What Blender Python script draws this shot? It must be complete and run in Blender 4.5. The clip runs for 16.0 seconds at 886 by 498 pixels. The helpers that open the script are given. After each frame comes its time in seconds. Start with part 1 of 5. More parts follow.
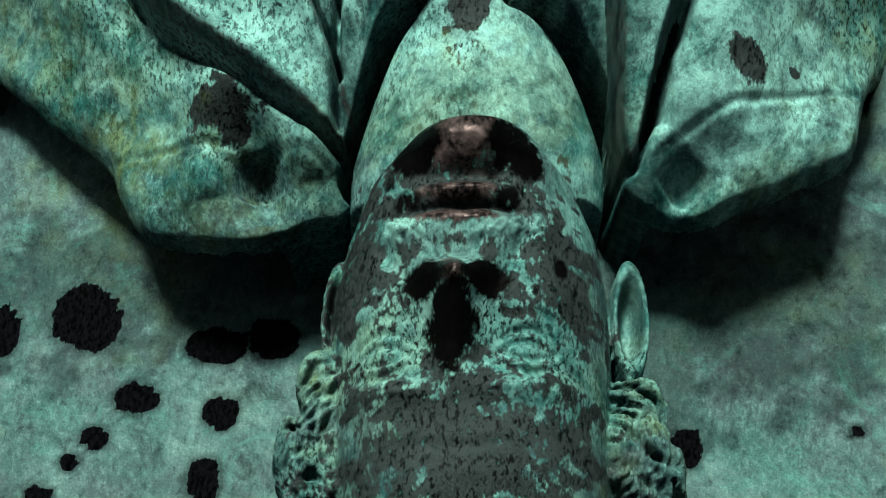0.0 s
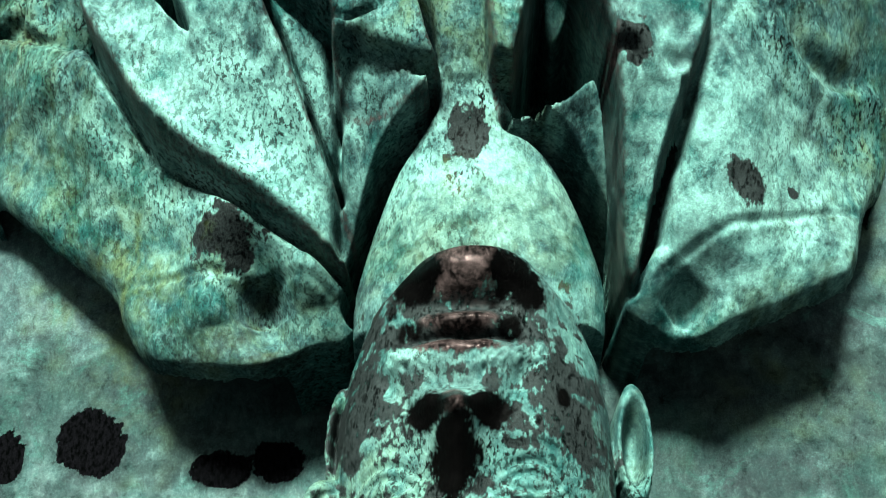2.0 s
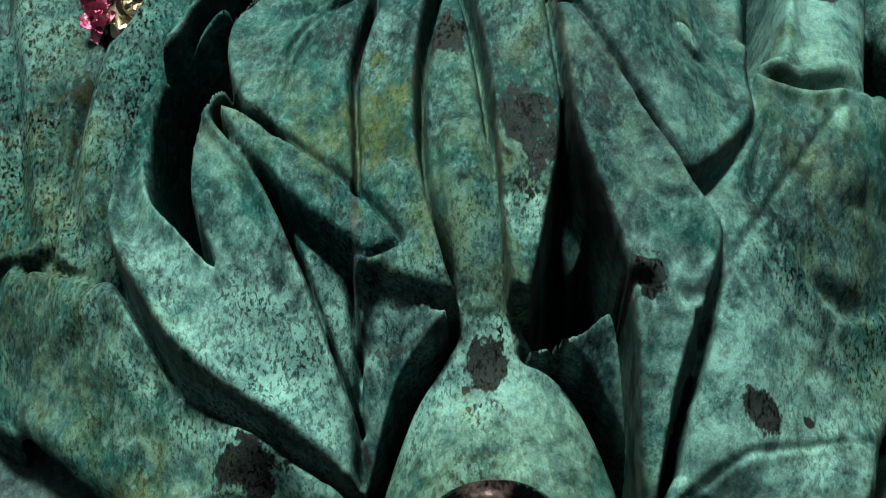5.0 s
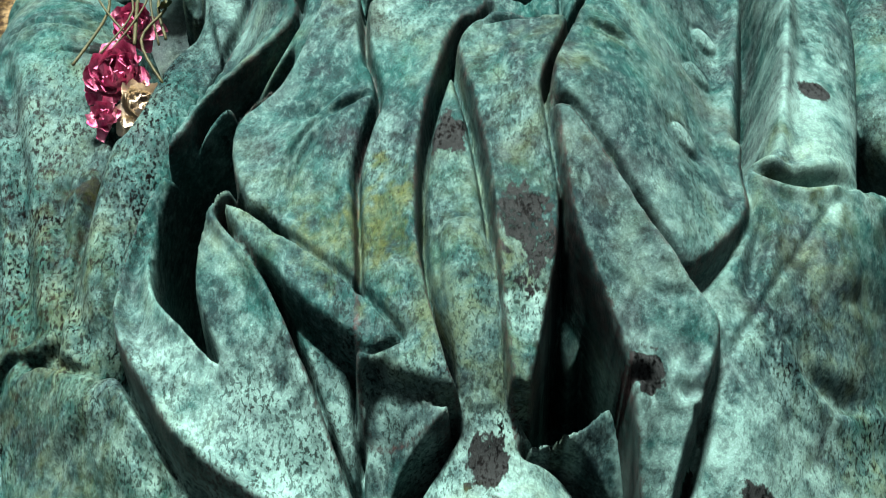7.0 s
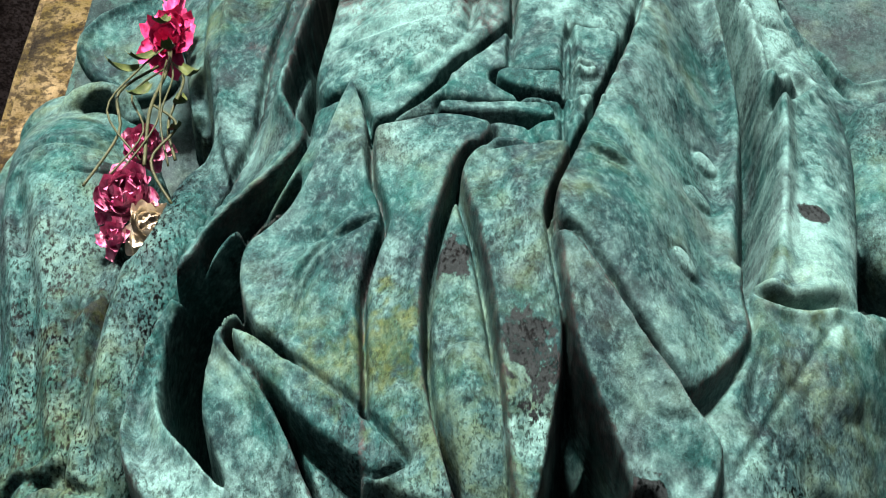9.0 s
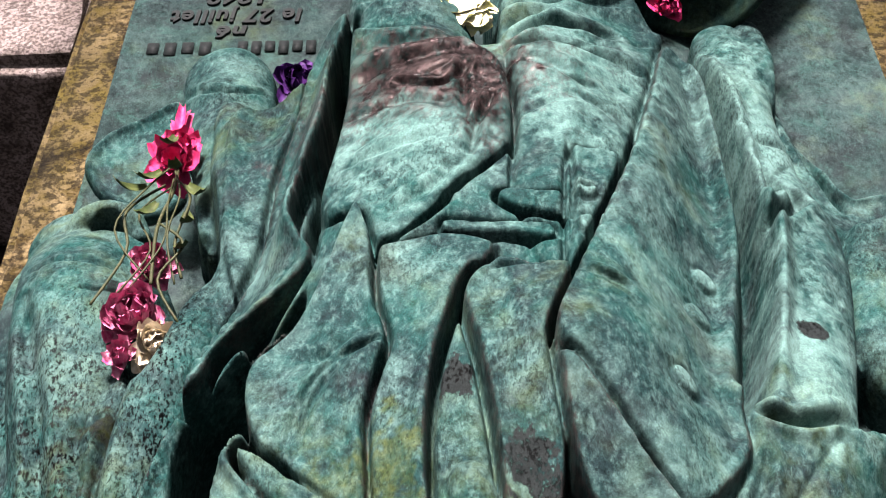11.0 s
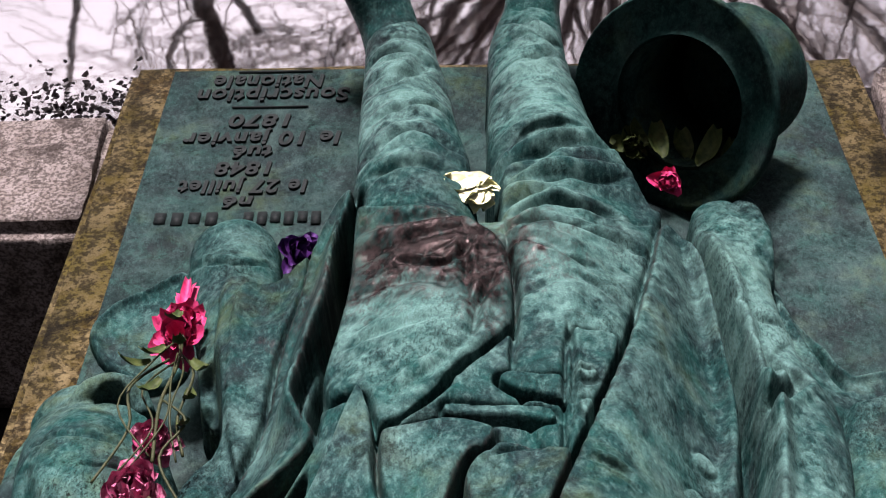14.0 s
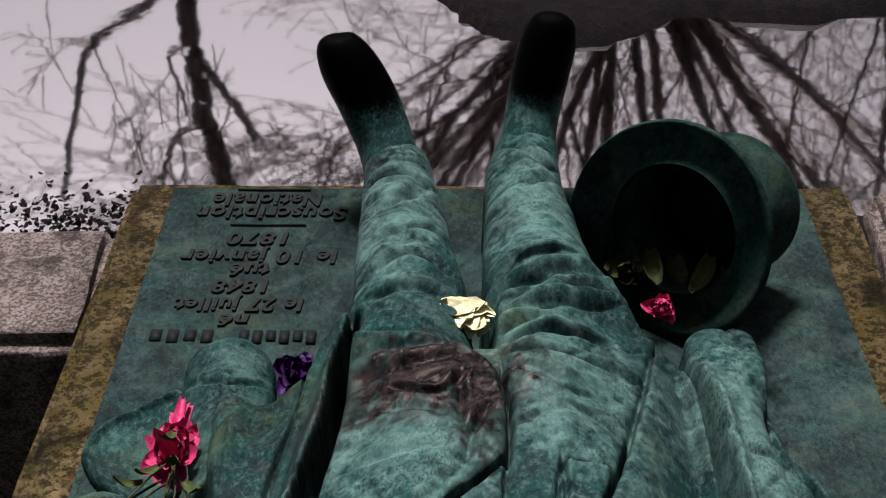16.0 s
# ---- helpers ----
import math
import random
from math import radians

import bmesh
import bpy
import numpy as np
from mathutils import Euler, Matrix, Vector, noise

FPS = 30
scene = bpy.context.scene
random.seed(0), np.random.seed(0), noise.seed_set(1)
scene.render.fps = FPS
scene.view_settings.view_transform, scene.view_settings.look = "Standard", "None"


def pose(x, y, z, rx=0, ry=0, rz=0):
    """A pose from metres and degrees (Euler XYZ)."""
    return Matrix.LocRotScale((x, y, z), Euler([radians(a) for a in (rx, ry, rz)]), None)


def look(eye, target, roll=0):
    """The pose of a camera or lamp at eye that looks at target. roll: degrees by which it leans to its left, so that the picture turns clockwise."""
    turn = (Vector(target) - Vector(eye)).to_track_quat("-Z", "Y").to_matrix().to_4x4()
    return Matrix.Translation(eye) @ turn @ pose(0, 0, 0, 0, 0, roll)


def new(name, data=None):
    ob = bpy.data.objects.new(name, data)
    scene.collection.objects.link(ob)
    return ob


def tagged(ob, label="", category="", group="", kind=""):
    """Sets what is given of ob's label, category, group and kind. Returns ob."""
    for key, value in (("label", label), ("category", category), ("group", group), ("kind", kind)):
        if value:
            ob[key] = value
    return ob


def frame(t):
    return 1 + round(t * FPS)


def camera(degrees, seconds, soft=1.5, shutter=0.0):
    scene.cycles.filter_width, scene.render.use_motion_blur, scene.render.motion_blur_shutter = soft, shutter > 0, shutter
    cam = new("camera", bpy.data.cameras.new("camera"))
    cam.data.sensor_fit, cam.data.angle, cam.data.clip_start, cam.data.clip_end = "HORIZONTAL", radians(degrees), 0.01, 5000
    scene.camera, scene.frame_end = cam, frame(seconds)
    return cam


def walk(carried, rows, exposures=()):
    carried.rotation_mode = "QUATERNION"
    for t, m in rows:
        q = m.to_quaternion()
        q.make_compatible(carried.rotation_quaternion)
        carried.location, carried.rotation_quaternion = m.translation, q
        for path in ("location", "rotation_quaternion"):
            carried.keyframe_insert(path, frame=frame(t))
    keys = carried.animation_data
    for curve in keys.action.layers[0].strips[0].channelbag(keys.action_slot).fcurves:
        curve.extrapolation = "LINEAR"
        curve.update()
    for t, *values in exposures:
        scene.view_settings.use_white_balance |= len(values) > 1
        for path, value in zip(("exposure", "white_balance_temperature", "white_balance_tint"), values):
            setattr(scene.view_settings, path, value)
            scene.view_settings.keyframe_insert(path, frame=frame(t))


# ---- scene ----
cam = camera(33.2, 16.0, soft=1.1)
PATH = [
    (0, (-0.001, 0.049, 0.903), (-0.003, 0.784, -0.958), 0.3),
    (0.5, (-0.001, 0.055, 0.905), (-0.003, 0.805, -0.949), 0.2),
    (1, (-0.001, 0.059, 0.908), (-0.004, 0.833, -0.936), -0.4),
    (1.5, (0.001, 0.063, 0.911), (-0.006, 0.863, -0.922), -0.8),
    (2, (0.001, 0.069, 0.915), (-0.009, 0.908, -0.9), -0.9),
    (2.5, (0.0, 0.071, 0.918), (-0.012, 0.957, -0.875), -1.1),
    (3, (0.0, 0.073, 0.92), (-0.017, 0.99, -0.857), -1.3),
    (3.5, (0.001, 0.077, 0.925), (-0.025, 1.028, -0.835), -1.6),
    (4, (0.001, 0.078, 0.929), (-0.029, 1.08, -0.801), -1.8),
    (6.5, (-0.002, 0.076, 0.95), (-0.031, 1.218, -0.692), -2.0),
    (7, (-0.002, 0.077, 0.953), (-0.028, 1.245, -0.67), -1.8),
    (7.5, (-0.001, 0.08, 0.956), (-0.029, 1.275, -0.648), -1.9),
    (8, (-0.002, 0.083, 0.961), (-0.031, 1.308, -0.62), -1.7),
    (10.5, (0.0, 0.084, 0.983), (-0.035, 1.429, -0.497), -2.1),
    (11, (-0.001, 0.083, 0.987), (-0.034, 1.46, -0.463), -2.0),
    (11.5, (-0.001, 0.083, 0.992), (-0.031, 1.484, -0.435), -2.0),
    (12, (0.0, 0.085, 0.997), (-0.027, 1.509, -0.407), -1.9),
    (12.5, (0.001, 0.087, 1.0), (-0.027, 1.531, -0.383), -1.9),
    (13, (0.002, 0.09, 1.004), (-0.026, 1.557, -0.354), -2.0),
    (13.5, (0.001, 0.093, 1.008), (-0.031, 1.581, -0.328), -1.8),
    (14, (0.001, 0.096, 1.015), (-0.034, 1.606, -0.297), -1.6),
    (14.5, (0.002, 0.097, 1.019), (-0.03, 1.63, -0.265), -1.4),
    (15, (0.002, 0.102, 1.023), (-0.027, 1.656, -0.235), -1.1),
    (15.5, (0.001, 0.101, 1.029), (-0.028, 1.679, -0.2), -0.7),
    (16, (-0.002, 0.1, 1.035), (-0.026, 1.699, -0.167), -0.2),
]
walk(cam, [(t, look(eye, target, roll)) for t, eye, target, roll in PATH], exposures=[(0.0, 2.85, 6500, -8), (2.5, 3.7, 6500, -8), (3.0, 3.25, 6500, -9), (3.5, 2.2, 6500, -10), (4.0, 1.9, 6500, -11), (6.5, 3.23, 6880, 12), (8.0, 3.14, 6880, 17), (10.5, 3.45, 6950, 26), (11.0, 3.15, 6970, 28), (11.5, 2.83, 6970, 28), (12.0, 2.57, 6970, 28), (12.5, 2.8, 6970, 28), (13.0, 3.23, 6970, 28), (13.5, 2.69, 6810, 28), (14.0, 2.33, 6620, 27), (14.5, 2.23, 6620, 27), (15.0, 2.2, 6620, 27), (16.0, 1.56, 6670, 23)])

# ---- light ----
world = bpy.data.worlds.new("sky")
scene.world = world
world.use_nodes = True
wn = world.node_tree.nodes
wl = world.node_tree.links
sky = wn.new("ShaderNodeTexSky")
sky.sky_type = "NISHITA"
sky.sun_disc = False
sky.sun_elevation = radians(64.1)
sky.sun_rotation = radians(-14)
sky.dust_density = 6.0
sky.air_density = 0.6
soft_sky = wn.new("ShaderNodeHueSaturation")
soft_sky.inputs["Saturation"].default_value = 0.25
wl.new(sky.outputs["Color"], soft_sky.inputs["Color"])
wl.new(soft_sky.outputs["Color"], wn["Background"].inputs["Color"])
wn["Background"].inputs["Strength"].default_value = 0.026
sun = new("sun", bpy.data.lights.new("sun", "SUN"))
sun.data.energy = 5.0
sun.data.angle = radians(11)
sun.data.color = (1.0, 0.985, 0.955)
sun.matrix_world = look((-0.4, 1.6, 3.4), (0, 0, 0))


# ---- helpers for materials ----
def mat(name):
    m = bpy.data.materials.new(name)
    m.use_nodes = True
    nt = m.node_tree
    return m, nt, nt.nodes["Principled BSDF"]


def node(nt, kind, **ins):
    n = nt.nodes.new(kind)
    for k, v in ins.items():
        n.inputs[k.replace("_", " ")].default_value = v
    return n


def noise_tex(nt, scale, detail=6.0, rough=0.6, distort=0.0, coord=None, stretch=None, turn=0.0):
    n = node(nt, "ShaderNodeTexNoise", Scale=scale, Detail=detail, Roughness=rough, Distortion=distort)
    src = coord
    if src is None:
        src = nt.nodes.new("ShaderNodeTexCoord").outputs["Object"]
    if stretch:
        mp = nt.nodes.new("ShaderNodeMapping")
        mp.inputs["Scale"].default_value = stretch
        mp.inputs["Rotation"].default_value = (0, 0, turn)
        nt.links.new(src, mp.inputs["Vector"])
        src = mp.outputs["Vector"]
    nt.links.new(src, n.inputs["Vector"])
    return n.outputs["Fac"]


def ramp(nt, fac, stops):
    r = nt.nodes.new("ShaderNodeValToRGB")
    el = r.color_ramp.elements
    while len(el) < len(stops):
        el.new(0.5)
    for e, (p, c) in zip(el, stops):
        e.position = p
        e.color = (*c, 1) if len(c) == 3 else c
    nt.links.new(fac, r.inputs["Fac"])
    return r.outputs["Color"]


def grey(nt, fac, a, b, lo=0.0, hi=1.0):
    n = nt.nodes.new("ShaderNodeMapRange")
    for k, v in zip(("From Min", "From Max", "To Min", "To Max"), (a, b, lo, hi)):
        n.inputs[k].default_value = v
    nt.links.new(fac, n.inputs["Value"])
    return n.outputs["Result"]


def mix(nt, fac, a, b, blend="MIX"):
    n = nt.nodes.new("ShaderNodeMix")
    n.data_type, n.blend_type = "RGBA", blend
    for sock, v in ((n.inputs[0], fac), (n.inputs[6], a), (n.inputs[7], b)):
        if isinstance(v, (int, float)):
            sock.default_value = v
        elif isinstance(v, tuple):
            sock.default_value = (*v, 1)
        else:
            nt.links.new(v, sock)
    return n.outputs[2]


def calc(nt, op, a, b):
    n = nt.nodes.new("ShaderNodeMath")
    n.operation = op
    n.use_clamp = True
    for sock, v in zip(n.inputs, (a, b)):
        if isinstance(v, (int, float)):
            sock.default_value = v
        else:
            nt.links.new(v, sock)
    return n.outputs[0]


def bump(nt, bsdf, height, strength, dist):
    b = node(nt, "ShaderNodeBump", Strength=strength, Distance=dist)
    nt.links.new(height, b.inputs["Height"])
    nt.links.new(b.outputs["Normal"], bsdf.inputs["Normal"])


def attr(nt, name):
    n = nt.nodes.new("ShaderNodeAttribute")
    n.attribute_name = name
    return n.outputs["Fac"]


def bronze(name, mint=(0.027, 0.147, 0.132), pale=(0.37, 0.74, 0.67), slate=(0.033, 0.066, 0.072), dark=(0.001, 0.0016, 0.0016), marks=True, pits=0.5, grime=0.0, spot=((0.002, 0.003, 0.003), (0.060, 0.078, 0.078)), level=0.17, sheen=0.010):
    """Weathered bronze: verdigris over slate-grey metal, flecked black, with rubbed brown metal where the mesh says so."""
    m, nt, b = mat(name)
    big = noise_tex(nt, 7.0, 5, 0.6, 0.4)
    cloud = noise_tex(nt, 17.0, 10, 0.68, 0.3)
    mid = noise_tex(nt, 48.0, 9, 0.72, 0.3)
    streak = noise_tex(nt, 150.0, 7, 0.74, 0.4, stretch=(1.25, 0.85, 1.1), turn=0.55)
    grit = noise_tex(nt, 300.0, 5, 0.66, 0.35, stretch=(1.4, 0.7, 1.0), turn=-0.5)
    fine = noise_tex(nt, 700.0, 4, 0.75, 0.3)
    base = mix(nt, grey(nt, cloud, 0.36, 0.62), slate, mint)
    base = mix(nt, grey(nt, big, 0.50, 0.62, 0, 0.65), base, slate)
    bloom = calc(nt, "MULTIPLY", grey(nt, noise_tex(nt, 12.0, 12, 0.74, 0.3), 0.47, 0.64, 0, 0.60), grey(nt, mid, 0.36, 0.58, 0.35, 1))
    base = mix(nt, bloom, base, pale)
    base = mix(nt, grey(nt, streak, 0.50, 0.66, 0, 0.34), base, pale)
    olive = calc(nt, "MULTIPLY", grey(nt, noise_tex(nt, 6.0, 4, 0.6), 0.52, 0.68), grey(nt, mid, 0.4, 0.6))
    base = mix(nt, calc(nt, "MULTIPLY", olive, 0.6), base, (0.15, 0.21, 0.07))
    violet = grey(nt, noise_tex(nt, 14.0, 9, 0.72, 0.5), 0.53, 0.64, 0, 0.45)
    base = mix(nt, violet, base, (0.070, 0.080, 0.086))
    base = mix(nt, grey(nt, noise_tex(nt, 30.0, 11, 0.76, 0.4), 0.46, 0.33, 0, 0.75), base, (0.008, 0.018, 0.017))
    base = mix(nt, grey(nt, streak, 0.45, 0.32, 0, 0.55), base, dark)
    if grime:
        dirt = noise_tex(nt, 5.0, 9, 0.70, 0.6)
        base = mix(nt, grey(nt, dirt, 0.47, 0.62, 0, grime), base, (0.020, 0.026, 0.028))
        base = mix(nt, grey(nt, noise_tex(nt, 22.0, 10, 0.76, 0.8), 0.54, 0.64, 0, grime), base, (0.12, 0.30, 0.255))
    if marks:
        base = mix(nt, calc(nt, "MULTIPLY", attr(nt, "pale"), grey(nt, mid, 0.34, 0.58)), base, pale)
        cover = attr(nt, "stain_shade")
        if grime:
            # soft part: painted shade and faint spills; hard part: black spills
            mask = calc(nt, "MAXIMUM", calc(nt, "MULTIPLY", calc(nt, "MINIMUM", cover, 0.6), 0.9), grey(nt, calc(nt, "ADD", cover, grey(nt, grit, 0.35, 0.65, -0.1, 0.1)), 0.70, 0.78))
        else:
            mask = grey(nt, calc(nt, "ADD", calc(nt, "MULTIPLY", cover, 0.62), calc(nt, "ADD", grey(nt, mid, 0.35, 0.65, 0, 0.20), grey(nt, grit, 0.35, 0.65, 0, 0.24))), 0.46, 0.58)
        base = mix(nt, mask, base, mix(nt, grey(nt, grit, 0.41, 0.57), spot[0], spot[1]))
        base = mix(nt, attr(nt, "moss"), base, mix(nt, grey(nt, mid, 0.4, 0.6), (0.03, 0.085, 0.03), (0.17, 0.20, 0.04)))
    clump = grey(nt, noise_tex(nt, 16.0, 5, 0.6, 0.5), 0.42, 0.62)
    if marks:
        gate = calc(nt, "MAXIMUM", calc(nt, "MULTIPLY", clump, pits), calc(nt, "MULTIPLY", attr(nt, "pitted"), grey(nt, clump, 0, 1, 0.50, 1)))
    else:
        gate = calc(nt, "MULTIPLY", clump, pits)
    pit = calc(nt, "MULTIPLY", grey(nt, grit, 0.515, 0.565), gate)
    base = mix(nt, pit, base, dark)
    base = mix(nt, grey(nt, fine, 0.3, 0.7), base, mix(nt, grey(nt, fine, 0.40, 0.60), (0.30, 0.30, 0.30), (0.68, 0.68, 0.68)), "OVERLAY")
    rough = grey(nt, grit, 0.3, 0.7, 0.42, 0.72)
    if marks:
        edge = calc(nt, "SUBTRACT", calc(nt, "ADD", attr(nt, "polish"), grey(nt, grit, 0.35, 0.65, 0.0, 0.3)), 0.15)
        pol = grey(nt, edge, 0.15, 0.8)
        brown = mix(nt, calc(nt, "ADD", grey(nt, mid, 0.46, 0.68, 0, 0.8), grey(nt, grit, 0.45, 0.6, 0, 0.3)), (0.006, 0.005, 0.005), (0.26, 0.19, 0.185))
        base = mix(nt, pol, base, brown)
        black = grey(nt, calc(nt, "ADD", attr(nt, "black_mark"), grey(nt, grit, 0.35, 0.65, 0, 0.4)), 0.45, 0.95)
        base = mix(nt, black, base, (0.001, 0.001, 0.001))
        rough = mix(nt, pol, rough, (0.24, 0.24, 0.24))
        nt.links.new(calc(nt, "MULTIPLY", pol, 0.5), b.inputs["Metallic"])
    base = mix(nt, 1.0, base, (level, level, level), "MULTIPLY")
    nt.links.new(base, b.inputs["Base Color"])
    nt.links.new(rough, b.inputs["Roughness"])
    b.inputs["Specular IOR Level"].default_value = sheen
    hgt = calc(nt, "ADD", calc(nt, "MULTIPLY", mid, 0.35), calc(nt, "ADD", calc(nt, "MULTIPLY", grit, 0.45), calc(nt, "SUBTRACT", calc(nt, "MULTIPLY", fine, 0.2), calc(nt, "MULTIPLY", pit, 0.5))))
    bump(nt, b, hgt, 0.8, 0.0016)
    return m


def stone(name, a, b_, dark, moss=None, scale=40.0):
    m, nt, b = mat(name)
    mid = noise_tex(nt, scale, 8, 0.8, 0.3)
    fine = noise_tex(nt, scale * 5, 5, 0.7)
    big = noise_tex(nt, scale * 0.2, 4, 0.6)
    col = mix(nt, grey(nt, mid, 0.43, 0.57), a, b_)
    if moss:
        col = mix(nt, grey(nt, big, 0.38, 0.60, 0, 0.75), col, mix(nt, grey(nt, mid, 0.43, 0.57), moss, tuple(0.25 * c for c in moss)))
    col = mix(nt, calc(nt, "MULTIPLY", grey(nt, fine, 0.47, 0.55), 0.75), col, dark)
    col = mix(nt, grey(nt, noise_tex(nt, scale * 0.4, 7, 0.75, 0.6), 0.50, 0.62, 0, 0.85), col, dark)
    col = mix(nt, 1.0, col, (0.23, 0.23, 0.23), "MULTIPLY")
    nt.links.new(col, b.inputs["Base Color"])
    b.inputs["Roughness"].default_value = 0.85
    b.inputs["Specular IOR Level"].default_value = 0.06
    bump(nt, b, calc(nt, "ADD", mid, calc(nt, "MULTIPLY", fine, 0.5)), 0.8, 0.006)
    return m


def petal_mat(name, a, b_, dark, strength=0.75):
    m, nt, b = mat(name)
    n = noise_tex(nt, 60.0, 5, 0.6, stretch=(3, 3, 1))
    col = mix(nt, grey(nt, n, 0.35, 0.65), a, b_)
    col = mix(nt, grey(nt, noise_tex(nt, 160.0, 4, 0.6), 0.58, 0.72, 0, 0.7), col, dark)
    col = mix(nt, 1.0, col, (0.52 * strength,) * 3, "MULTIPLY")
    nt.links.new(col, b.inputs["Base Color"])
    b.inputs["Roughness"].default_value = 0.6
    b.inputs["Specular IOR Level"].default_value = 0.12
    bump(nt, b, n, 0.4, 0.002)
    return m


BRONZE = bronze("weathered bronze")
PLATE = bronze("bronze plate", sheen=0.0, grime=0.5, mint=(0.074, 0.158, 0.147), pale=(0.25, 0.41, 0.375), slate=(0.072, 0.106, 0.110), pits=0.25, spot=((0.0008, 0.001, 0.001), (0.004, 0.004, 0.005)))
HATBRONZE = bronze("hat bronze", mint=(0.030, 0.120, 0.105), pale=(0.16, 0.34, 0.29), slate=(0.016, 0.036, 0.036), marks=False, pits=0.3, level=0.18)
KERB = stone("lichened limestone", (0.075, 0.046, 0.014), (0.44, 0.34, 0.17), (0.008, 0.006, 0.003), moss=(0.24, 0.19, 0.045), scale=26)
PALESTONE = stone("pale pink stone", (0.50, 0.42, 0.38), (0.76, 0.66, 0.62), (0.09, 0.07, 0.06), scale=45)
EARTH = stone("wet asphalt ground", (0.035, 0.029, 0.030), (0.062, 0.053, 0.054), (0.015, 0.012, 0.012), scale=60)


# ---- helpers for meshes ----
def part(name, bm, material, parent=None, label="", smooth=True):
    me = bpy.data.meshes.new(name)
    bm.to_mesh(me)
    bm.free()
    me.materials.append(material)
    if smooth:
        me.polygons.foreach_set("use_smooth", [True] * len(me.polygons))
    ob = new(name, me)
    if parent is not None:
        ob.parent = parent
    if label:
        tagged(ob, label)
    return ob


def empty(name, m, **tags):
    ob = new(name)
    ob.matrix_world = m
    return tagged(ob, **tags)


def box(bm, x0, x1, y0, y1, z0, z1, bevel=0.0, rough=0.0, cuts=0):
    r = bmesh.ops.create_cube(bm, size=1)
    vs = r["verts"]
    for v in vs:
        v.co = Vector(((x0 + x1) / 2 + v.co.x * (x1 - x0), (y0 + y1) / 2 + v.co.y * (y1 - y0), (z0 + z1) / 2 + v.co.z * (z1 - z0)))
    if bevel:
        bmesh.ops.bevel(bm, geom=list(bm.edges), offset=bevel, segments=2, affect="EDGES")
    if cuts:
        bmesh.ops.subdivide_edges(bm, edges=list(bm.edges), cuts=cuts, use_grid_fill=True)
    if rough:
        for v in bm.verts:
            n = noise.noise_vector(v.co * 14) * rough + noise.noise_vector(v.co * 60) * rough * 0.4
            v.co += n


def curve_pts(P, closed, n=6):
    """A smooth line through the given points."""
    P = np.array(P, float)
    k = len(P)
    out = []
    for i in range(k if closed else k - 1):
        a, b, c, d = (P[(i + j) % k] if closed else P[min(max(i + j, 0), k - 1)] for j in (-1, 0, 1, 2))
        for s in np.arange(n) / n:
            h = 0.5 * (2 * b + (c - a) * s + (2 * a - 5 * b + 4 * c - d) * s * s + (3 * b - a - 3 * c + d) * s ** 3)
            out.append(h)
    if not closed:
        out.append(P[-1])
    return np.array(out)


# ---- the reclining figure: one relief surface, worked over part by part ----
STEP = 0.0014
GX = np.concatenate([np.arange(-0.44, -0.11, 0.0015), np.arange(-0.11, 0.13, 0.0011), np.arange(0.13, 0.47, 0.0015)])
GY = np.concatenate([np.arange(0.03, 0.18, 0.003), np.arange(0.18, 0.41, 0.001), np.arange(0.41, 1.60, 0.0014)])
X, Y = np.meshgrid(GX, GY)
Z = np.zeros_like(X)
MARK = {k: np.zeros_like(X) for k in ("polish", "stain_shade", "pale", "moss", "pitted", "black_mark")}


def field(scale, seed, octaves=3, w=(slice(None), slice(None))):
    """Smooth random field over the grid or a stretch of it, about -1 to 1."""
    rng = np.random.RandomState(seed)
    x, y = X[w], Y[w]
    out = np.zeros_like(x)
    for o in range(octaves):
        s = scale / 2 ** o
        gx, gy = (x - GX[0]) / s, (y - GY[0]) / s
        ix, iy = gx.astype(int), gy.astype(int)
        tab = rng.uniform(-1, 1, (int((GY[-1] - GY[0]) / s) + 3, int((GX[-1] - GX[0]) / s) + 3))
        fx, fy = gx - ix, gy - iy
        fx, fy = fx * fx * (3 - 2 * fx), fy * fy * (3 - 2 * fy)
        v = (tab[iy, ix] * (1 - fx) + tab[iy, ix + 1] * fx) * (1 - fy) + (tab[iy + 1, ix] * (1 - fx) + tab[iy + 1, ix + 1] * fx) * fy
        out += v * 0.55 ** o
    return out


def window(P, pad):
    i0, i1 = np.searchsorted(GX, (P[:, 0].min() - pad, P[:, 0].max() + pad))
    j0, j1 = np.searchsorted(GY, (P[:, 1].min() - pad, P[:, 1].max() + pad))
    return slice(j0, j1), slice(i0, i1)


def seg_dist(P, x, y, closed):
    """Distance to a line, and how far along it the nearest spot lies."""
    best, along = np.full(x.shape, 9.0), np.zeros(x.shape)
    k = len(P)
    for i in range(k if closed else k - 1):
        (ax, ay), (bx, by) = P[i, :2], P[(i + 1) % k, :2]
        dx, dy = bx - ax, by - ay
        s = np.clip(((x - ax) * dx + (y - ay) * dy) / (dx * dx + dy * dy + 1e-12), 0, 1)
        d = np.hypot(x - ax - s * dx, y - ay - s * dy)
        near = d < best
        best, along = np.where(near, d, best), np.where(near, i + s, along)
    return best, along


def inside(P, x, y):
    c = np.zeros(x.shape, bool)
    k = len(P)
    for i in range(k):
        (ax, ay), (bx, by) = P[i, :2], P[(i + 1) % k, :2]
        if ay == by:
            continue
        c ^= ((ay > y) != (by > y)) & (x < (bx - ax) * (y - ay) / (by - ay) + ax)
    return c


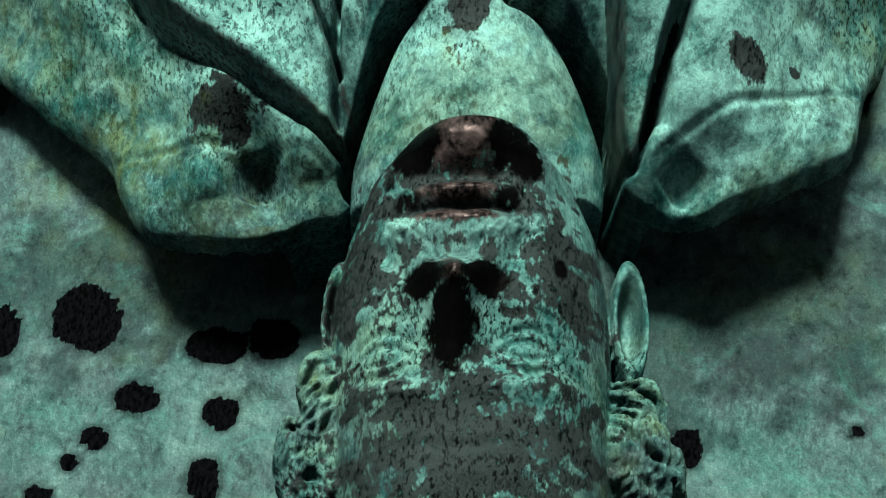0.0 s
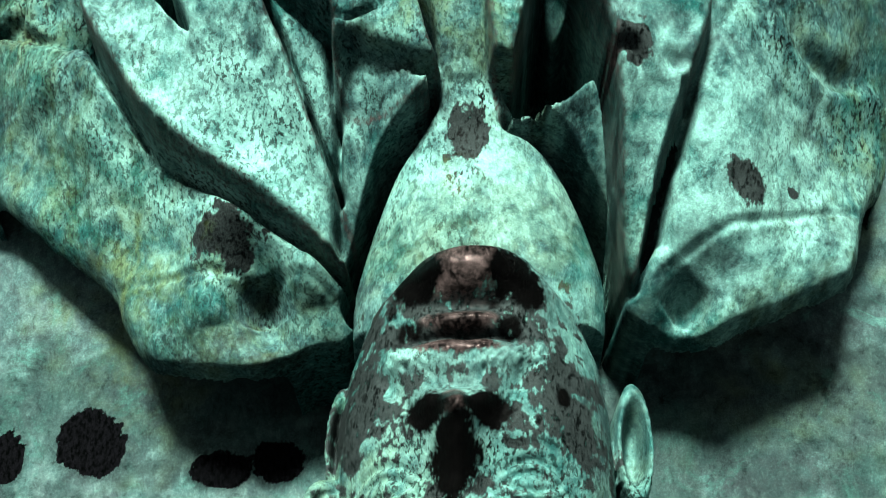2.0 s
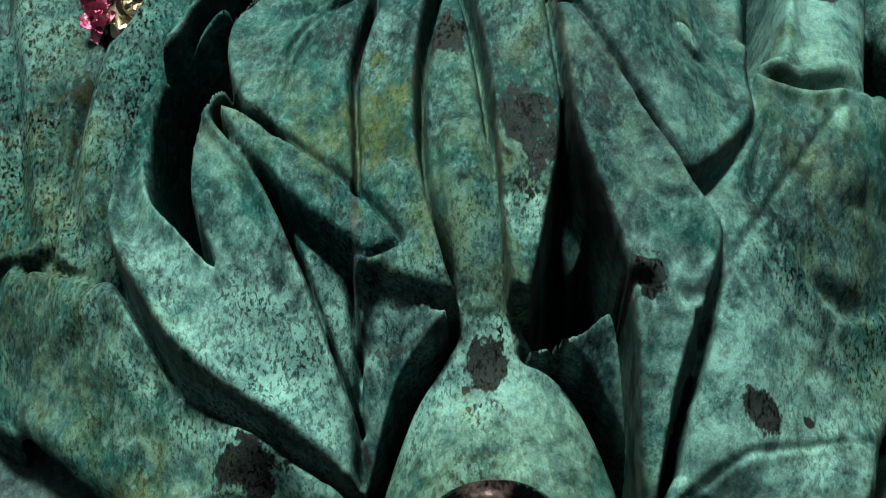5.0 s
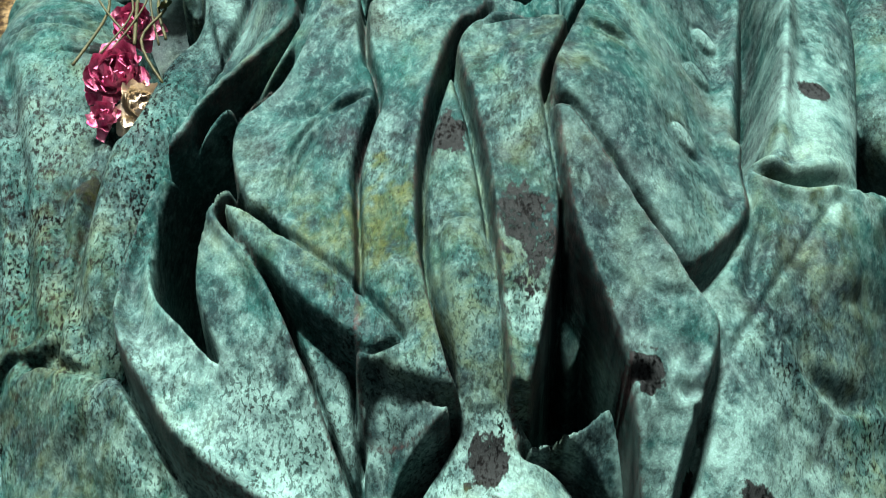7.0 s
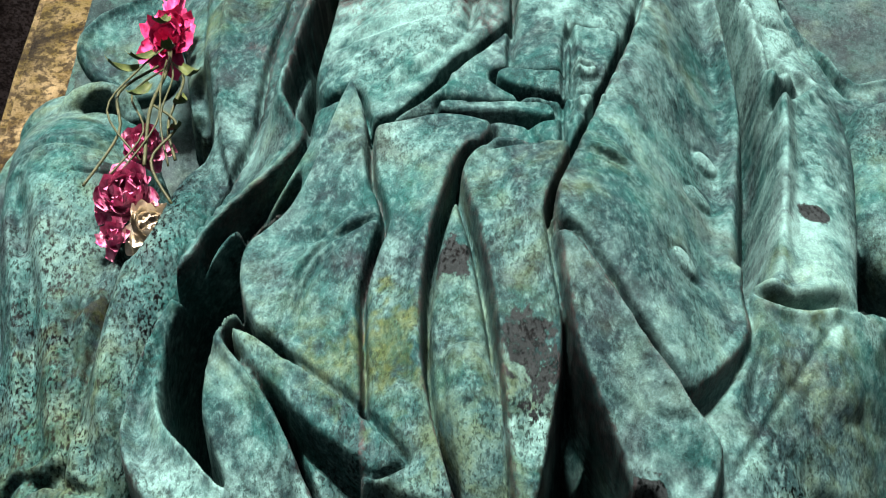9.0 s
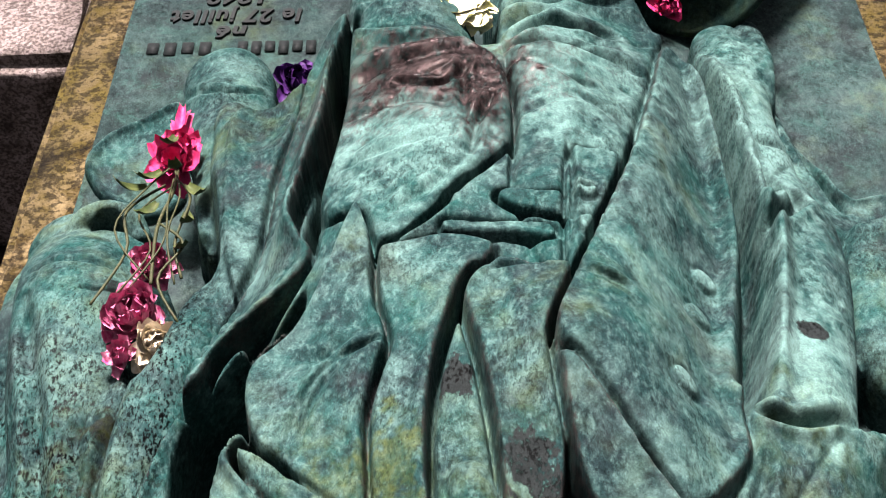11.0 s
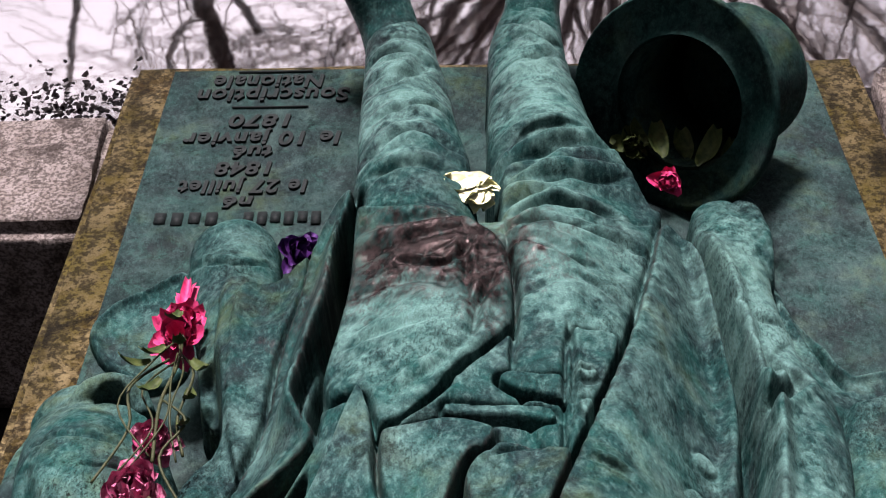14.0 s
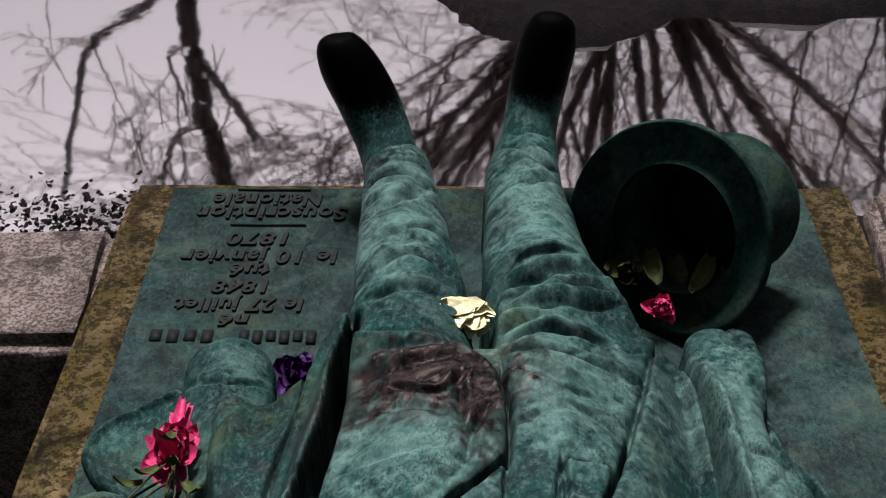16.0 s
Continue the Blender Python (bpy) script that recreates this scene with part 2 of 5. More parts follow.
def sheet(pts, bulge=0.0, edge=0.005, lip=0.0, wave=0.0, seed=1, gap=0.0, over=True, rub=0.0):
    """A cloth panel laid over what is there: heights of its outline carried inwards, rounded edge, optional rolled lip."""
    P = curve_pts(pts, True, 8)
    w = window(P, 0.012)
    x, y = X[w], Y[w]
    d, _ = seg_dist(P, x, y, True)
    ins = inside(P, x, y)
    num, den = 0, 0
    for px, py, pz in P[::2]:
        k = 1 / ((x - px) ** 2 + (y - py) ** 2 + 4e-5) ** 1.3
        num, den = num + k * pz, den + k
    h = num / den + bulge * (1 - np.exp(-d / 0.03))
    h += 0.7 * wave * field(0.05, seed, 3, w) * (1 - np.exp(-d / 0.02))
    e = np.clip(1 - d / edge, 0, 1)
    h -= edge * 0.9 * (1 - np.sqrt(np.clip(1 - e * e, 0, 1)))
    h += lip * np.exp(-((d - 0.006) / 0.004) ** 2)
    z = Z[w]
    if gap:
        z = z - 2.4 * gap * np.exp(-(d / 0.0032) ** 2) * (~ins) * (z > 0.02)
    if rub:
        MARK["polish"][w] = np.maximum(MARK["polish"][w] * ~ins, rub * np.exp(-((d - 0.002) / 0.0022) ** 2) * ins)
    k = np.clip(0.5 + np.where(ins, d, -d) / (2.6 * STEP), 0, 1)
    Z[w] = z * (1 - k) + (h if over else np.maximum(h, z)) * k


def sink(pts, floor, edge=0.004):
    """A dark hollow between two layers of cloth."""
    P = curve_pts(pts, True, 5)
    w = window(P, 0.004)
    d, _ = seg_dist(P, X[w], Y[w], True)
    ins = inside(P, X[w], Y[w])
    k = np.clip(d / edge, 0, 1) * ins
    Z[w] = Z[w] * (1 - k) + np.minimum(Z[w], floor + 0.01 * field(0.03, 5, 3, w)) * k


def tube(pts, flat=1.0, start=0.0, over=False):
    """A limb or roll: x, y, top height and half width along a line."""
    P = curve_pts(pts, False, 6)
    w = window(P, P[:, 3].max() + 0.01)
    x, y = X[w], Y[w]
    d, s = seg_dist(P, x, y, False)
    i = np.clip(s.astype(int), 0, len(P) - 2)
    f = s - i
    top = P[i, 2] * (1 - f) + P[i + 1, 2] * f
    r = P[i, 3] * (1 - f) + P[i + 1, 3] * f
    h = top - flat * r * (1 - np.sqrt(np.clip(1 - (d / r) ** 2, 0, 1)))
    z = Z[w]
    m = (d < r) & (y > start)
    Z[w] = np.where(m, np.where(h > z, h, z) if not over else h, z)


def groove(pts, depth, width, fade=True, ridge=0.0):
    P = curve_pts([p[:2] for p in pts], False, 6)
    w = window(P, width * 5)
    d, s = seg_dist(P, X[w], Y[w], False)
    t = s / (len(P) - 1)
    k = np.sin(np.pi * np.clip(0.08 + 0.84 * t, 0, 1)) ** 0.6 if fade else 1
    Z[w] += (-depth * np.exp(-(d / width) ** 2) + ridge * np.exp(-((d - 2 * width) / width) ** 2)) * k * (Z[w] > 0.004)


def rumple(x0, x1, y0, y1, turn, long, short, amp, seed, soft=0.02):
    """Soft creases that run one way over a stretch of cloth."""
    w = window(np.array([(x0, y0), (x1, y1)]), 0.0)
    x, y = X[w], Y[w]
    c, s = math.cos(radians(turn)), math.sin(radians(turn))
    u, v = (x * c + y * s) / long, (-x * s + y * c + 0.006 * field(0.06, seed, 2, w)) / short
    u, v = u - u.min(), v - v.min()
    iu, iv = u.astype(int), v.astype(int)
    tab = np.random.RandomState(seed).uniform(-1, 1, (iv.max() + 2, iu.max() + 2))
    fu, fv = u - iu, v - iv
    fu, fv = fu * fu * (3 - 2 * fu), fv * fv * (3 - 2 * fv)
    n = (tab[iv, iu] * (1 - fu) + tab[iv, iu + 1] * fu) * (1 - fv) + (tab[iv + 1, iu] * (1 - fu) + tab[iv + 1, iu + 1] * fu) * fv
    edge = np.clip((x - x0) / soft, 0, 1) * np.clip((x1 - x) / soft, 0, 1) * np.clip((y - y0) / soft, 0, 1) * np.clip((y1 - y) / soft, 0, 1)
    Z[w] += amp * (0.6 * n - np.exp(-(n / 0.16) ** 2) * 0.7) * edge * (Z[w] > 0.02)


def lump(x, y, h, sx, sy=None, turn=0.0):
    sy = sy or sx
    c, s = math.cos(radians(turn)), math.sin(radians(turn))
    w = window(np.array([(x, y)]), 3.5 * max(sx, sy))
    dx, dy = X[w] - x, Y[w] - y
    u, v = dx * c + dy * s, -dx * s + dy * c
    Z[w] += h * np.exp(-(u / sx) ** 2 - (v / sy) ** 2)


def blot(kind, x, y, sx, sy=None, amount=1.0, turn=0.0, ragged=0.2, seed=3, hard=3.0):
    sy = sy or sx
    c, s = math.cos(radians(turn)), math.sin(radians(turn))
    w = window(np.array([(x, y)]), 2.6 * max(sx, sy))
    dx, dy = X[w] - x, Y[w] - y
    u, v = dx * c + dy * s, -dx * s + dy * c
    r = np.hypot(u / sx, v / sy) + 0.6 * ragged * (field(0.010, seed, 4, w) + 0.6 * field(0.006, seed + 20, 3, w))
    MARK[kind][w] = np.maximum(MARK[kind][w], amount * np.clip((1 - r) * hard * 0.5 + 0.5, 0, 1))


# under-layers: chest, belly, spread coat
tube([(0.0, 0.57, 0.18, 0.10), (0.0, 0.63, 0.21, 0.15), (0.0, 0.75, 0.235, 0.165), (0.0, 0.88, 0.235, 0.15), (0.01, 1.0, 0.205, 0.14)], 0.8)
sheet([(-0.416, 0.911, 0.01), (-0.399, 0.994, 0.02), (-0.358, 1.015, 0.04), (-0.28, 0.98, 0.06), (-0.231, 0.839, 0.09), (-0.239, 0.719, 0.105), (-0.246, 0.633, 0.09), (-0.218, 0.551, 0.08), (-0.374, 0.584, 0.02)], 0.01, 0.01)
sheet([(0.305, 1.304, 0.01), (0.302, 1.229, 0.012), (0.317, 1.153, 0.012), (0.338, 1.094, 0.012), (0.353, 1.063, 0.012), (0.393, 1.052, 0.012), (0.349, 0.863, 0.02), (0.291, 0.833, 0.06), (0.295, 0.954, 0.06), (0.269, 1.091, 0.05)], 0.005, 0.008, 0.006)
sheet([(-0.289, 1.224, 0.007), (-0.327, 1.198, 0.007), (-0.357, 1.175, 0.007), (-0.372, 1.139, 0.007), (-0.359, 1.104, 0.007), (-0.335, 1.077, 0.007), (-0.3, 1.057, 0.007), (-0.267, 1.086, 0.007), (-0.273, 1.181, 0.007)], 0.0, 0.004, 0.006)
sheet([(0.334, 0.996, 0.05), (0.348, 0.998, 0.06), (0.384, 1.005, 0.06), (0.438, 1.01, 0.04), (0.401, 0.855, 0.03), (0.356, 0.792, 0.04), (0.313, 0.833, 0.06), (0.314, 0.903, 0.06), (0.321, 0.958, 0.055)], 0.015, 0.02)
# arms on the side of the flowers
tube([(-0.358, 1.02, 0.035, 0.05), (-0.338, 0.945, 0.085, 0.055), (-0.322, 0.87, 0.105, 0.058), (-0.310, 0.80, 0.108, 0.058), (-0.300, 0.74, 0.098, 0.055), (-0.298, 0.67, 0.085, 0.052), (-0.296, 0.60, 0.078, 0.055), (-0.29, 0.55, 0.07, 0.05)], 1.0)
sheet([(-0.143, 1.13, 0.12), (-0.177, 1.109, 0.105), (-0.211, 1.096, 0.11), (-0.209, 1.005, 0.12), (-0.199, 0.91, 0.135), (-0.179, 0.824, 0.15), (-0.186, 0.769, 0.15), (-0.164, 0.79, 0.15), (-0.136, 0.867, 0.14), (-0.133, 0.961, 0.14), (-0.129, 1.052, 0.14)], -0.02, 0.01, 0.0, 0.004, 5)
tube([(-0.24, 1.243, 0.046, 0.047), (-0.232, 1.185, 0.056, 0.046), (-0.22, 1.109, 0.075, 0.040), (-0.205, 1.0, 0.09, 0.035)], 0.9)
tube([(-0.217, 1.125, 0.088, 0.016), (-0.208, 1.038, 0.108, 0.018), (-0.201, 0.959, 0.118, 0.017), (-0.193, 0.887, 0.124, 0.017), (-0.191, 0.80, 0.128, 0.014)], 1.2)
tube([(-0.202, 0.895, 0.11, 0.014), (-0.209, 0.841, 0.13, 0.024), (-0.223, 0.788, 0.142, 0.030), (-0.233, 0.74, 0.142, 0.032), (-0.243, 0.69, 0.136, 0.030), (-0.25, 0.62, 0.122, 0.026), (-0.262, 0.55, 0.09, 0.02)], 1.0)
# legs
tube([(-0.045, 1.05, 0.195, 0.066), (-0.050, 1.15, 0.185, 0.060), (-0.052, 1.23, 0.178, 0.056), (-0.060, 1.32, 0.150, 0.052), (-0.066, 1.42, 0.125, 0.048), (-0.076, 1.53, 0.105, 0.040)], 1.0)
tube([(0.105, 1.02, 0.195, 0.085), (0.098, 1.12, 0.185, 0.072), (0.082, 1.22, 0.178, 0.062), (0.076, 1.32, 0.150, 0.056), (0.072, 1.42, 0.130, 0.048), (0.068, 1.50, 0.118, 0.044), (0.076, 1.575, 0.108, 0.036)], 1.0)
# shoulders
sheet([(-0.322, 0.533, 0.03), (-0.286, 0.496, 0.06), (-0.249, 0.463, 0.065), (-0.212, 0.432, 0.07), (-0.2, 0.407, 0.08), (-0.182, 0.381, 0.085), (-0.154, 0.372, 0.09), (-0.116, 0.368, 0.095), (-0.084, 0.382, 0.09), (-0.059, 0.389, 0.09), (-0.051, 0.418, 0.1), (-0.062, 0.46, 0.15), (-0.078, 0.495, 0.18), (-0.093, 0.534, 0.19), (-0.161, 0.544, 0.175), (-0.246, 0.586, 0.112), (-0.323, 0.619, 0.062)], 0.022, 0.012, 0.0, 0.006, 11)
sheet([(0.160, 0.645, 0.192), (0.190, 0.695, 0.185), (0.258, 0.693, 0.165), (0.302, 0.703, 0.11), (0.288, 0.528, 0.06), (0.263, 0.48, 0.085), (0.247, 0.432, 0.098), (0.229, 0.419, 0.095), (0.187, 0.401, 0.095), (0.149, 0.387, 0.095), (0.103, 0.405, 0.095), (0.12, 0.438, 0.12), (0.127, 0.468, 0.15), (0.138, 0.511, 0.18), (0.122, 0.568, 0.205)], 0.025, 0.012, 0.0, 0.006, 12)
# far arm and its hand
tube([(0.217, 0.64, 0.182, 0.045), (0.223, 0.713, 0.182, 0.048), (0.240, 0.80, 0.162, 0.050), (0.255, 0.88, 0.148, 0.048), (0.268, 0.945, 0.118, 0.042)], 1.0)
tube([(0.268, 0.94, 0.112, 0.044), (0.256, 1.012, 0.100, 0.042), (0.250, 1.079, 0.092, 0.038), (0.252, 1.15, 0.084, 0.036), (0.257, 1.212, 0.074, 0.034), (0.256, 1.258, 0.056, 0.030)], 0.9)
tube([(0.276, 1.16, 0.066, 0.020), (0.284, 1.22, 0.066, 0.018), (0.284, 1.275, 0.052, 0.013)], 1.0)
# trousers
sink([(-0.22, 1.015, 0.112), (-0.206, 0.947, 0.115), (-0.201, 0.896, 0.118), (-0.213, 0.869, 0.125), (-0.224, 0.845, 0.125), (-0.231, 0.8, 0.125), (-0.245, 0.765, 0.118), (-0.264, 0.789, 0.112), (-0.269, 0.864, 0.112), (-0.269, 0.921, 0.11), (-0.263, 0.972, 0.105), (-0.242, 1.014, 0.1)], 0.045, 0.010)
tube([(*p, 0.011) for p in [(-0.356, 1.013, 0.04), (-0.347, 1.026, 0.05), (-0.327, 1.032, 0.055), (-0.304, 1.024, 0.055), (-0.294, 1.01, 0.045)]], 1.2)
sink([(-0.338, 1.011, 0.045), (-0.332, 1.025, 0.048), (-0.315, 1.026, 0.048), (-0.306, 1.011, 0.045), (-0.319, 1.004, 0.045)], 0.004, 0.003)
sheet([(0.034, 0.92, 0.218), (0.036, 0.993, 0.212), (0.033, 1.04, 0.205), (0.029, 1.12, 0.18), (0.035, 1.197, 0.165), (0.054, 1.249, 0.165), (0.098, 1.262, 0.165), (0.131, 1.258, 0.15), (0.152, 1.235, 0.14), (0.173, 1.171, 0.135), (0.181, 1.146, 0.135), (0.142, 0.998, 0.18), (0.107, 0.873, 0.215), (0.07, 0.773, 0.24), (0.047, 0.784, 0.24), (0.031, 0.862, 0.228)], 0.014, 0.012, 0.0, 0.004, 21)
sink([(0.035, 0.922, 0.225), (0.027, 0.898, 0.225), (0.002, 0.865, 0.225), (-0.023, 0.837, 0.225), (-0.042, 0.818, 0.225), (-0.055, 0.807, 0.225), (-0.036, 0.835, 0.225), (-0.011, 0.866, 0.225), (0.015, 0.896, 0.225)], 0.12)
sheet([(-0.104, 1.108, 0.185), (-0.084, 1.095, 0.2), (-0.03, 1.077, 0.212), (0.004, 1.058, 0.215), (0.029, 1.028, 0.215), (0.036, 0.986, 0.218), (0.034, 0.925, 0.222), (0.027, 0.907, 0.225), (0.006, 0.884, 0.23), (-0.011, 0.864, 0.232), (-0.027, 0.836, 0.232), (-0.068, 0.81, 0.225), (-0.075, 0.847, 0.222), (-0.091, 0.854, 0.215), (-0.104, 0.858, 0.205), (-0.116, 0.898, 0.195), (-0.118, 0.94, 0.19), (-0.113, 0.985, 0.185), (-0.107, 1.047, 0.18)], 0.012, 0.008, 0.002, 0.003, 22, 0.012)
sheet([(-0.016, 0.824, 0.238), (0.009, 0.822, 0.24), (0.033, 0.82, 0.241), (0.058, 0.816, 0.241), (0.057, 0.803, 0.24), (0.029, 0.806, 0.24), (-0.015, 0.813, 0.238)], 0, 0.003, 0, 0, 1, 0.006)
sheet([(0.021, 0.849, 0.238), (0.03, 0.856, 0.24), (0.051, 0.852, 0.24), (0.072, 0.848, 0.24), (0.07, 0.826, 0.24), (0.05, 0.831, 0.24), (0.03, 0.839, 0.238)], 0.002, 0.004, 0, 0, 1, 0.012)
# coat and waistcoat
sheet([(-0.162, 0.747, 0.197), (-0.192, 0.719, 0.196), (-0.208, 0.694, 0.195), (-0.219, 0.658, 0.193), (-0.225, 0.607, 0.19), (-0.22, 0.572, 0.188), (-0.2, 0.534, 0.185), (-0.171, 0.493, 0.175), (-0.131, 0.465, 0.165), (-0.092, 0.44, 0.15), (-0.057, 0.419, 0.125), (-0.051, 0.427, 0.125), (-0.06, 0.454, 0.15), (-0.072, 0.478, 0.175), (-0.091, 0.524, 0.205), (-0.111, 0.569, 0.22), (-0.129, 0.602, 0.225), (-0.15, 0.628, 0.23), (-0.14, 0.648, 0.224), (-0.152, 0.706, 0.215), (-0.124, 0.747, 0.212)], 0.006, 0.005, 0.006, 0.004, 32, 0.02, rub=0.5)
groove([(-0.166, 0.742, 0.18), (-0.186, 0.715, 0.18), (-0.2, 0.69, 0.175), (-0.209, 0.651, 0.172), (-0.213, 0.613, 0.175), (-0.204, 0.576, 0.18)], 0.028, 0.016)
sheet([(-0.105, 1.168, 0.16), (-0.114, 1.089, 0.172), (-0.116, 1.015, 0.185), (-0.124, 0.956, 0.195), (-0.134, 0.887, 0.2), (-0.126, 0.857, 0.2), (-0.115, 0.833, 0.2), (-0.126, 0.805, 0.2), (-0.17, 0.748, 0.2), (-0.191, 0.709, 0.2), (-0.198, 0.712, 0.19), (-0.191, 0.799, 0.14), (-0.174, 0.862, 0.12), (-0.166, 0.92, 0.11), (-0.162, 0.993, 0.11), (-0.151, 1.053, 0.12), (-0.143, 1.13, 0.12), (-0.127, 1.174, 0.13)], -0.012, 0.004, 0.006, 0.003, 31, 0.01, rub=0.45)
sink([(-0.182, 0.718, 0.2), (-0.162, 0.738, 0.203), (-0.12, 0.795, 0.205), (-0.123, 0.753, 0.208), (-0.153, 0.711, 0.21), (-0.143, 0.656, 0.212), (-0.155, 0.636, 0.214), (-0.163, 0.613, 0.212), (-0.164, 0.581, 0.21), (-0.148, 0.541, 0.208), (-0.168, 0.56, 0.205), (-0.191, 0.589, 0.198), (-0.202, 0.625, 0.196), (-0.203, 0.665, 0.196), (-0.195, 0.696, 0.198)], 0.02, 0.007)
sheet([(-0.133, 0.621, 0.205), (-0.114, 0.581, 0.203), (-0.092, 0.531, 0.195), (-0.073, 0.483, 0.165), (-0.06, 0.459, 0.14), (-0.048, 0.439, 0.11), (-0.044, 0.464, 0.13), (-0.06, 0.52, 0.18), (-0.059, 0.547, 0.2), (-0.072, 0.555, 0.205), (-0.107, 0.591, 0.212)], -0.004, 0.004, 0.0, 0.002, 33)
sink([(-0.059, 0.547, 0.205), (-0.043, 0.551, 0.205), (-0.026, 0.539, 0.205), (-0.006, 0.533, 0.205), (-0.006, 0.502, 0.205), (-0.022, 0.499, 0.205), (-0.042, 0.504, 0.205), (-0.058, 0.507, 0.205)], 0.1)
sink([(0.061, 0.603, 0.205), (0.046, 0.55, 0.205), (0.035, 0.505, 0.205), (0.03, 0.481, 0.205), (0.057, 0.489, 0.205), (0.082, 0.502, 0.205), (0.088, 0.519, 0.205), (0.073, 0.578, 0.205)], 0.08)
sheet([(-0.006, 0.755, 0.24), (0.005, 0.702, 0.245), (0.014, 0.633, 0.246), (0.02, 0.558, 0.235), (0.023, 0.5, 0.205), (-0.004, 0.497, 0.205), (-0.01, 0.534, 0.212), (-0.022, 0.566, 0.23), (-0.027, 0.601, 0.238), (-0.028, 0.649, 0.243), (-0.018, 0.714, 0.242)], 0.004, 0.008, 0, 0.002, 34)
sheet([(0.015, 0.776, 0.25), (-0.004, 0.749, 0.252), (-0.002, 0.721, 0.256), (0.005, 0.687, 0.262), (0.014, 0.62, 0.262), (0.019, 0.548, 0.25), (0.022, 0.513, 0.24), (0.026, 0.489, 0.225), (0.034, 0.487, 0.222), (0.05, 0.555, 0.245), (0.056, 0.588, 0.255), (0.06, 0.667, 0.268), (0.051, 0.686, 0.278), (0.054, 0.706, 0.276), (0.065, 0.738, 0.268), (0.068, 0.759, 0.262), (0.043, 0.769, 0.252)], 0.003, 0.005, 0.002, 0.002, 35, 0.010, rub=0.45)
sheet([(0.016, 0.797, 0.245), (0.013, 0.774, 0.25), (-0.002, 0.762, 0.252), (-0.013, 0.726, 0.256), (-0.023, 0.681, 0.258), (-0.027, 0.637, 0.258), (-0.026, 0.591, 0.252), (-0.02, 0.556, 0.245), (-0.01, 0.52, 0.235), (-0.006, 0.497, 0.225), (-0.036, 0.485, 0.222), (-0.062, 0.499, 0.222), (-0.066, 0.562, 0.236), (-0.068, 0.647, 0.246), (-0.061, 0.682, 0.247), (-0.056, 0.706, 0.247), (-0.065, 0.754, 0.243), (-0.066, 0.793, 0.24), (-0.048, 0.803, 0.24), (-0.017, 0.808, 0.24)], 0.003, 0.005, 0.002, 0.002, 36, 0.010, rub=0.45)
sheet([(-0.083, 0.842, 0.24), (-0.071, 0.82, 0.24), (-0.067, 0.79, 0.243), (-0.064, 0.751, 0.246), (-0.055, 0.708, 0.25), (-0.061, 0.68, 0.25), (-0.067, 0.644, 0.25), (-0.066, 0.561, 0.238), (-0.097, 0.591, 0.236), (-0.116, 0.616, 0.236), (-0.139, 0.641, 0.232), (-0.15, 0.697, 0.225), (-0.121, 0.731, 0.23), (-0.104, 0.772, 0.235)], 0.003, 0.004, 0.002, 0.003, 37, 0.010)
sheet([(-0.15, 0.63, 0.232), (-0.142, 0.632, 0.236), (-0.118, 0.615, 0.238), (-0.07, 0.572, 0.238), (-0.041, 0.538, 0.236), (-0.041, 0.534, 0.234), (-0.057, 0.53, 0.23), (-0.07, 0.539, 0.23), (-0.103, 0.568, 0.23), (-0.139, 0.611, 0.23)], 0.001, 0.004, 0.001, 0, 1, 0.006)
sheet([(0.077, 0.906, 0.225), (0.092, 0.912, 0.224), (0.115, 0.906, 0.215), (0.09, 0.825, 0.235), (0.07, 0.767, 0.25), (0.067, 0.781, 0.246), (0.071, 0.847, 0.236)], 0.001, 0.003, 0.001, 0, 1, 0.006)
sheet([(0.177, 1.137, 0.142), (0.2, 1.13, 0.118), (0.214, 1.084, 0.11), (0.215, 1.005, 0.115), (0.215, 0.909, 0.125), (0.21, 0.817, 0.145), (0.201, 0.769, 0.158), (0.182, 0.691, 0.192), (0.178, 0.639, 0.205), (0.130, 0.578, 0.232), (0.105, 0.607, 0.256), (0.067, 0.656, 0.282), (0.053, 0.674, 0.288), (0.053, 0.696, 0.286), (0.066, 0.738, 0.272), (0.092, 0.818, 0.245), (0.122, 0.914, 0.215), (0.154, 1.04, 0.175)], 0.010, 0.006, 0.002, 0.003, 38, 0.004, rub=0.45)
sheet([(0.051, 0.686, 0.288), (0.055, 0.668, 0.288), (0.069, 0.66, 0.282), (0.106, 0.606, 0.262), (0.134, 0.57, 0.238), (0.15, 0.549, 0.220), (0.141, 0.515, 0.208), (0.128, 0.48, 0.182), (0.118, 0.448, 0.150), (0.110, 0.417, 0.118), (0.102, 0.421, 0.112), (0.098, 0.45, 0.152), (0.096, 0.478, 0.190), (0.092, 0.511, 0.220), (0.082, 0.543, 0.240), (0.063, 0.591, 0.262), (0.057, 0.631, 0.275)], 0.003, 0.005, 0.002, 0.003, 39, 0.006, rub=0.45)
